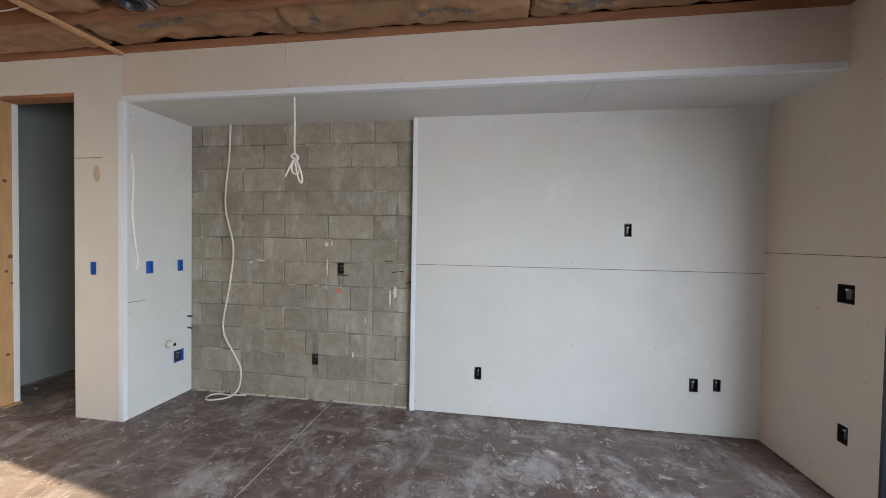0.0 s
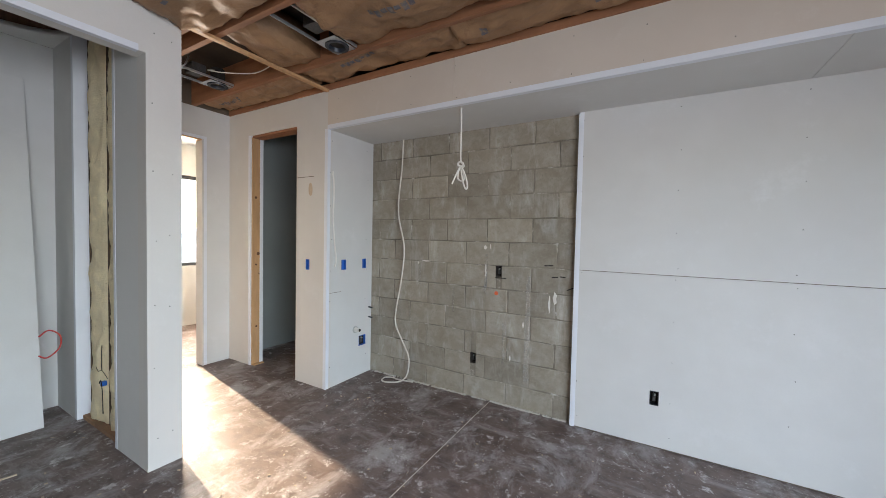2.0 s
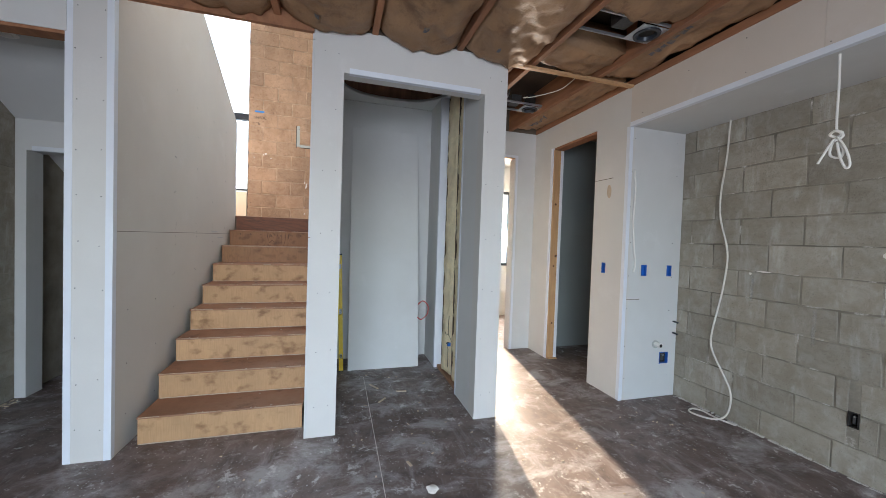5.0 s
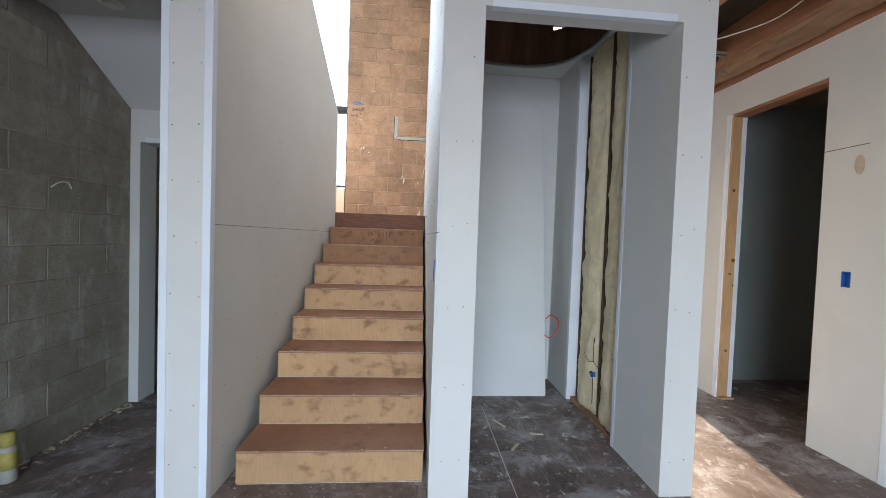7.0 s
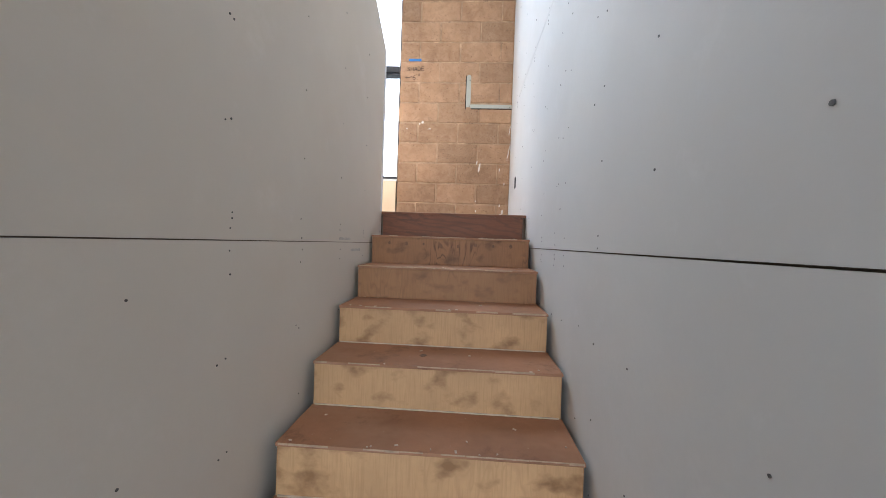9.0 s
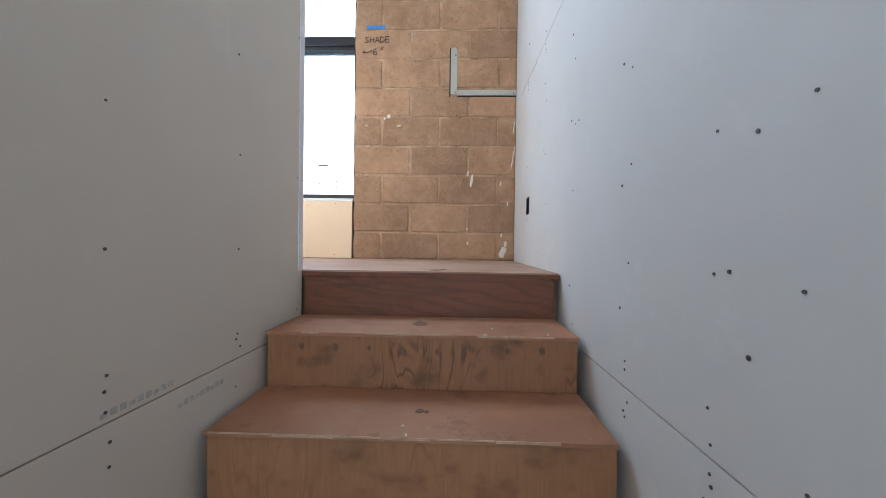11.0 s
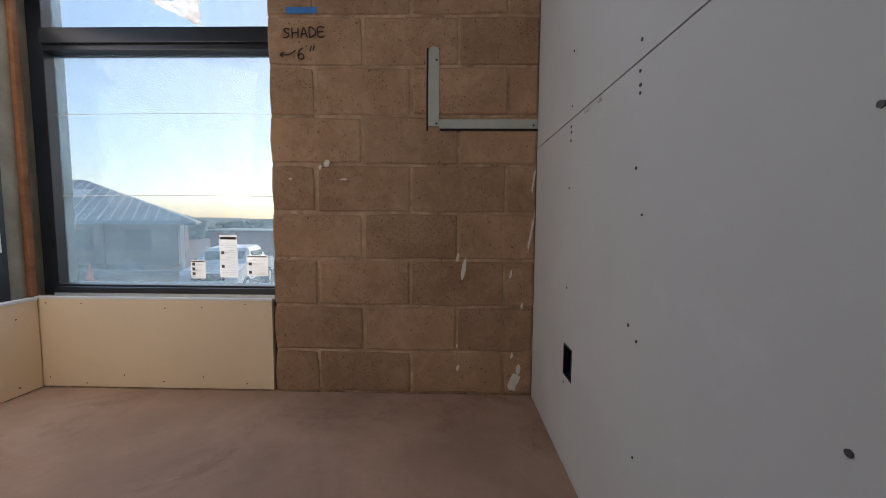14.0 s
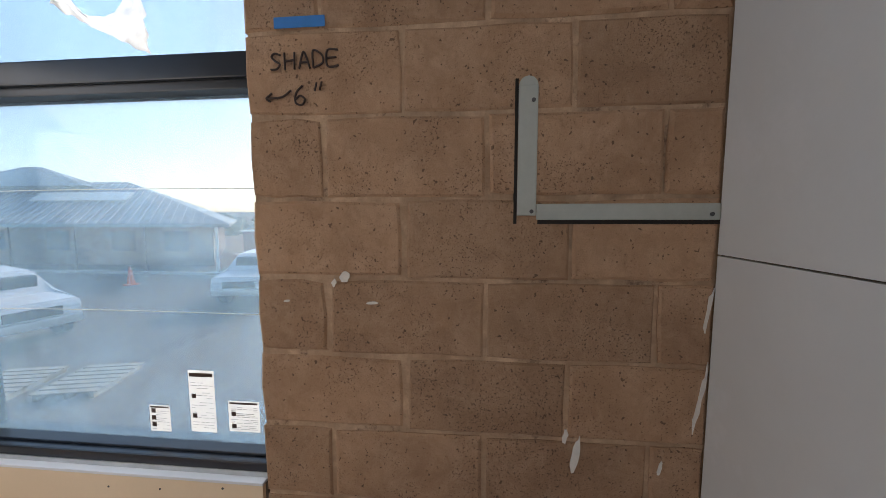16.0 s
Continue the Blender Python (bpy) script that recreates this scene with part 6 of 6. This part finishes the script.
def hip(x0, x1, y0, y1, z0, rise, inset):
    bm = bmesh.new()
    xm = (x0 + x1) / 2
    base = [bm.verts.new(p) for p in ((x0, y0, z0), (x1, y0, z0), (x1, y1, z0), (x0, y1, z0))]
    r0, r1 = bm.verts.new((xm, y0 + inset, z0 + rise)), bm.verts.new((xm, y1 - inset, z0 + rise))
    bm.faces.new(base)
    bm.faces.new([base[0], base[1], r0])
    bm.faces.new([base[2], base[3], r1])
    bm.faces.new([base[1], base[2], r1, r0])
    bm.faces.new([base[3], base[0], r0, r1])
    return bm


roof = part("roof", hip(HX - 16.0, HX, HY0, HY1, EZ + 0.06, 3.0, 8.5), METALROOF, house)
part("roof_cap", hip(HX - 12.0, HX - 5.2, -37.0, -24.2, EZ + 2.6, 1.8, 5.5), METALROOF, house)
for k in range(56):
    y = HY1 - 0.3 - 0.62 * k
    depth = min(8.0, 8.0 * (HY1 - y) / 8.5, 8.0 * (y - HY0) / 8.5)
    if depth > 0.3:
        ob = tube([(HX - 0.02, y, EZ + 0.075), (HX - depth, y, EZ + 0.075 + 3.0 * depth / 8.0)], 0.05, 1, 4)
        part("roof_seam", ob, SEAM, roof)
part("skylight", prism("y", -27.5, -20.5, [(HX - 3.4, EZ + 1.42), (HX - 5.0, EZ + 2.02), (HX - 5.0, EZ + 2.10), (HX - 3.4, EZ + 1.50)]), mat("skylight_panel", (0.62, 0.66, 0.64), 0.4, 0.08, 1, 10), house, "pale translucent roof panel")
for y in (-14.2, -18.5, -22.8, -27.0, -31.0, -35.5):
    part("post", box((HX - 0.5, y - 0.09, GZ), (HX - 0.32, y + 0.09, EZ - 0.12), 0.01), WHITE if y > -15 else STUCCO, house)
for y in (-17.0, -20.5, -25.0, -29.5):
    w_ = part("window", box((HX - 2.41, y - 0.8, GZ + 0.9), (HX - 2.36, y + 0.8, GZ + 2.1)), CARGLASS, house)
    part("frame", box((HX - 2.40, y - 0.86, GZ + 0.82), (HX - 2.33, y + 0.86, GZ + 0.9)), STUCCO, w_)

# the plan is skewed: the end walls run off at a slant
for ob in house.children_recursive:
    for v in ob.data.vertices:
        v.co.y += 0.68 * (v.co.x - HX)


def pickup(at, label):
    ob = thing("parked_car", label, "car", at, "parked cars")
    side = [(-2.3, 0.45), (2.25, 0.45), (2.3, 0.8), (2.2, 1.0), (1.15, 1.08), (0.55, 1.62), (-0.75, 1.68), (-1.0, 1.1), (-2.3, 1.05)]
    bm = prism("y", -0.88, 0.88, side)
    for v in bm.verts:
        if v.co.z > 1.2:
            v.co.y *= 0.80
    bmesh.ops.bevel(bm, geom=list(bm.edges), offset=0.05, segments=2, affect="EDGES")
    part("body", bm, CARPAINT, ob)
    part("windscreen", box((0.50, -0.62, 1.14), (0.98, 0.62, 1.52), 0.04), CARGLASS, ob)
    for s_ in (-1, 1):
        part("side_window", box((-0.7, s_ * 0.79 - 0.03, 1.15), (0.5, s_ * 0.79 + 0.03, 1.5), 0.02), CARGLASS, ob)
        part("headlight", box((2.2, s_ * 0.66 - 0.14, 0.72), (2.31, s_ * 0.66 + 0.14, 0.88), 0.02), GLASS, ob)
        for x in (-1.4, 1.4):
            w_ = part("wheel", disc("y", (x, s_ * 0.80, 0.34), 0.34, 0.22, 20), TYRE, ob)
            part("rim", disc("y", (x, s_ * 0.915, 0.34), 0.2, 0.01, 16), STEEL, w_)
    part("bumper", box((2.2, -0.85, 0.42), (2.36, 0.85, 0.62), 0.04), STEEL, ob)
    part("grille", box((2.28, -0.5, 0.66), (2.32, 0.5, 0.88), 0.02), TYRE, ob)
    return ob


car = pickup(pose(-17.4, -8.7, GZ + 0.02, 0, 0, 12), "white pickup truck parked on the asphalt lot")
copy_thing(car, pose(-12.0, -12.8, GZ + 0.02, 0, 0, 75))
PALE = mat("grey_wood", (0.36, 0.33, 0.28), 0.85, 0.2, 5, 30)
cone = thing("traffic_cone", "orange traffic cone standing on the parking lot", "cone", pose(-18.5, -15.6, GZ + 0.02))
part("base", box((-0.2, -0.2, 0), (0.2, 0.2, 0.04), 0.01), ORANGE, cone)
part("cone", disc("z", (0, 0, 0.42), 0.15, 0.76, 16, 0.03), ORANGE, cone)
for k, x in enumerate((-9.9, -9.2)):
    ob = thing("wooden_pallet", "pale weathered wooden pallet lying on the asphalt", "pallet", pose(x - 0.4 * k, -7.4 - 1.3 * k, GZ + 0.02, 0, 0, 14))
    for q in range(7):
        part("slat", box((-0.6 + 0.18 * q, -0.5, 0.10), (-0.48 + 0.18 * q, 0.5, 0.12)), PALE, ob)
    for q in (-0.45, 0.0, 0.38):
        part("runner", box((-0.6, q, 0.0), (0.6, q + 0.06, 0.10)), PALE, ob)
shed = thing("red_container", "long rust-red storage container beyond the parking lot", "container", pose(-25.4, -11.0, GZ))
part("body", box((-1.2, -3.2, 0.0), (1.2, 3.4, 2.1), 0.03), mat("red_container_paint", (0.22, 0.06, 0.05), 0.6, 0.15, 1, 12), shed)
part("roof", box((-1.3, -3.3, 2.1), (1.3, 3.5, 2.18), 0.01), WHITE, shed)

r_ = random.Random(31)
bm = bmesh.new()
for _ in range(420):
    d = r_.uniform(60, 260)
    ang = r_.uniform(-1.5, 1.5)
    x, y = -5 - d * math.cos(ang), d * math.sin(ang)
    if x > -45 and y < -5:
        continue
    size = r_.uniform(1.0, 2.6)
    before = len(bm.verts)
    bmesh.ops.create_icosphere(bm, subdivisions=2, radius=size)
    bm.verts.ensure_lookup_table()
    for v in bm.verts[before:]:
        c = v.co * (1 + 0.5 * noise.noise(v.co * 1.3 + Vector((x, y, 0))))
        v.co = (x + c.x, y + c.y, GZ + size * 0.55 + c.z * 0.75)
tagged(part("far_bushes", bm, LEAF), "dark green scrub and trees far across the plain", "bushes", kind="stuff")
bm = bmesh.new()
n_ = 80
low, high, far = [], [], []
for k in range(n_ + 1):
    ang = math.pi / 2 + math.pi * k / n_
    x, y = 1100 * math.cos(ang), 1100 * math.sin(ang)
    hgt = 13 + 10 * noise.noise(Vector((k * 0.11, 2.0, 0))) + 3 * noise.noise(Vector((k * 0.6, 5.0, 0)))
    low.append(bm.verts.new((x, y, GZ - 1)))
    high.append(bm.verts.new((x * 1.25, y * 1.25, hgt)))
    far.append(bm.verts.new((x * 1.6, y * 1.6, GZ - 1)))
for k in range(n_):
    bm.faces.new([low[k], low[k + 1], high[k + 1], high[k]])
    bm.faces.new([high[k], high[k + 1], far[k + 1], far[k]])
setting("backdrop_hills", bm, HILL, "low hazy hills along the horizon", "hills", smooth=True)

# ---- block pieces ----
block_wall(wall_recess, "y", YB, -1, XP - 0.05, 0.47, 0.0, 2.44, -0.5, 0.19 - 0.2032 * 7, 0.2032, BLOCK, BOXES_A, seed=1, gap=0.0085)
block_wall(wall_b, "x", XW, 1, WY1, 0.085, ZL, 5.4, -0.655, 2.582 - 0.2032 * 8, 0.2032, TANBLOCK, seed=2, soft=0.009)
block_wall(south, "y", -2.16, 1, -2.70, 1.0, 0.0, 2.75, -2.285, 0.19 - 0.2032 * 3, 0.2032, BLOCK, seed=3, gap=0.006, soft=0.003)
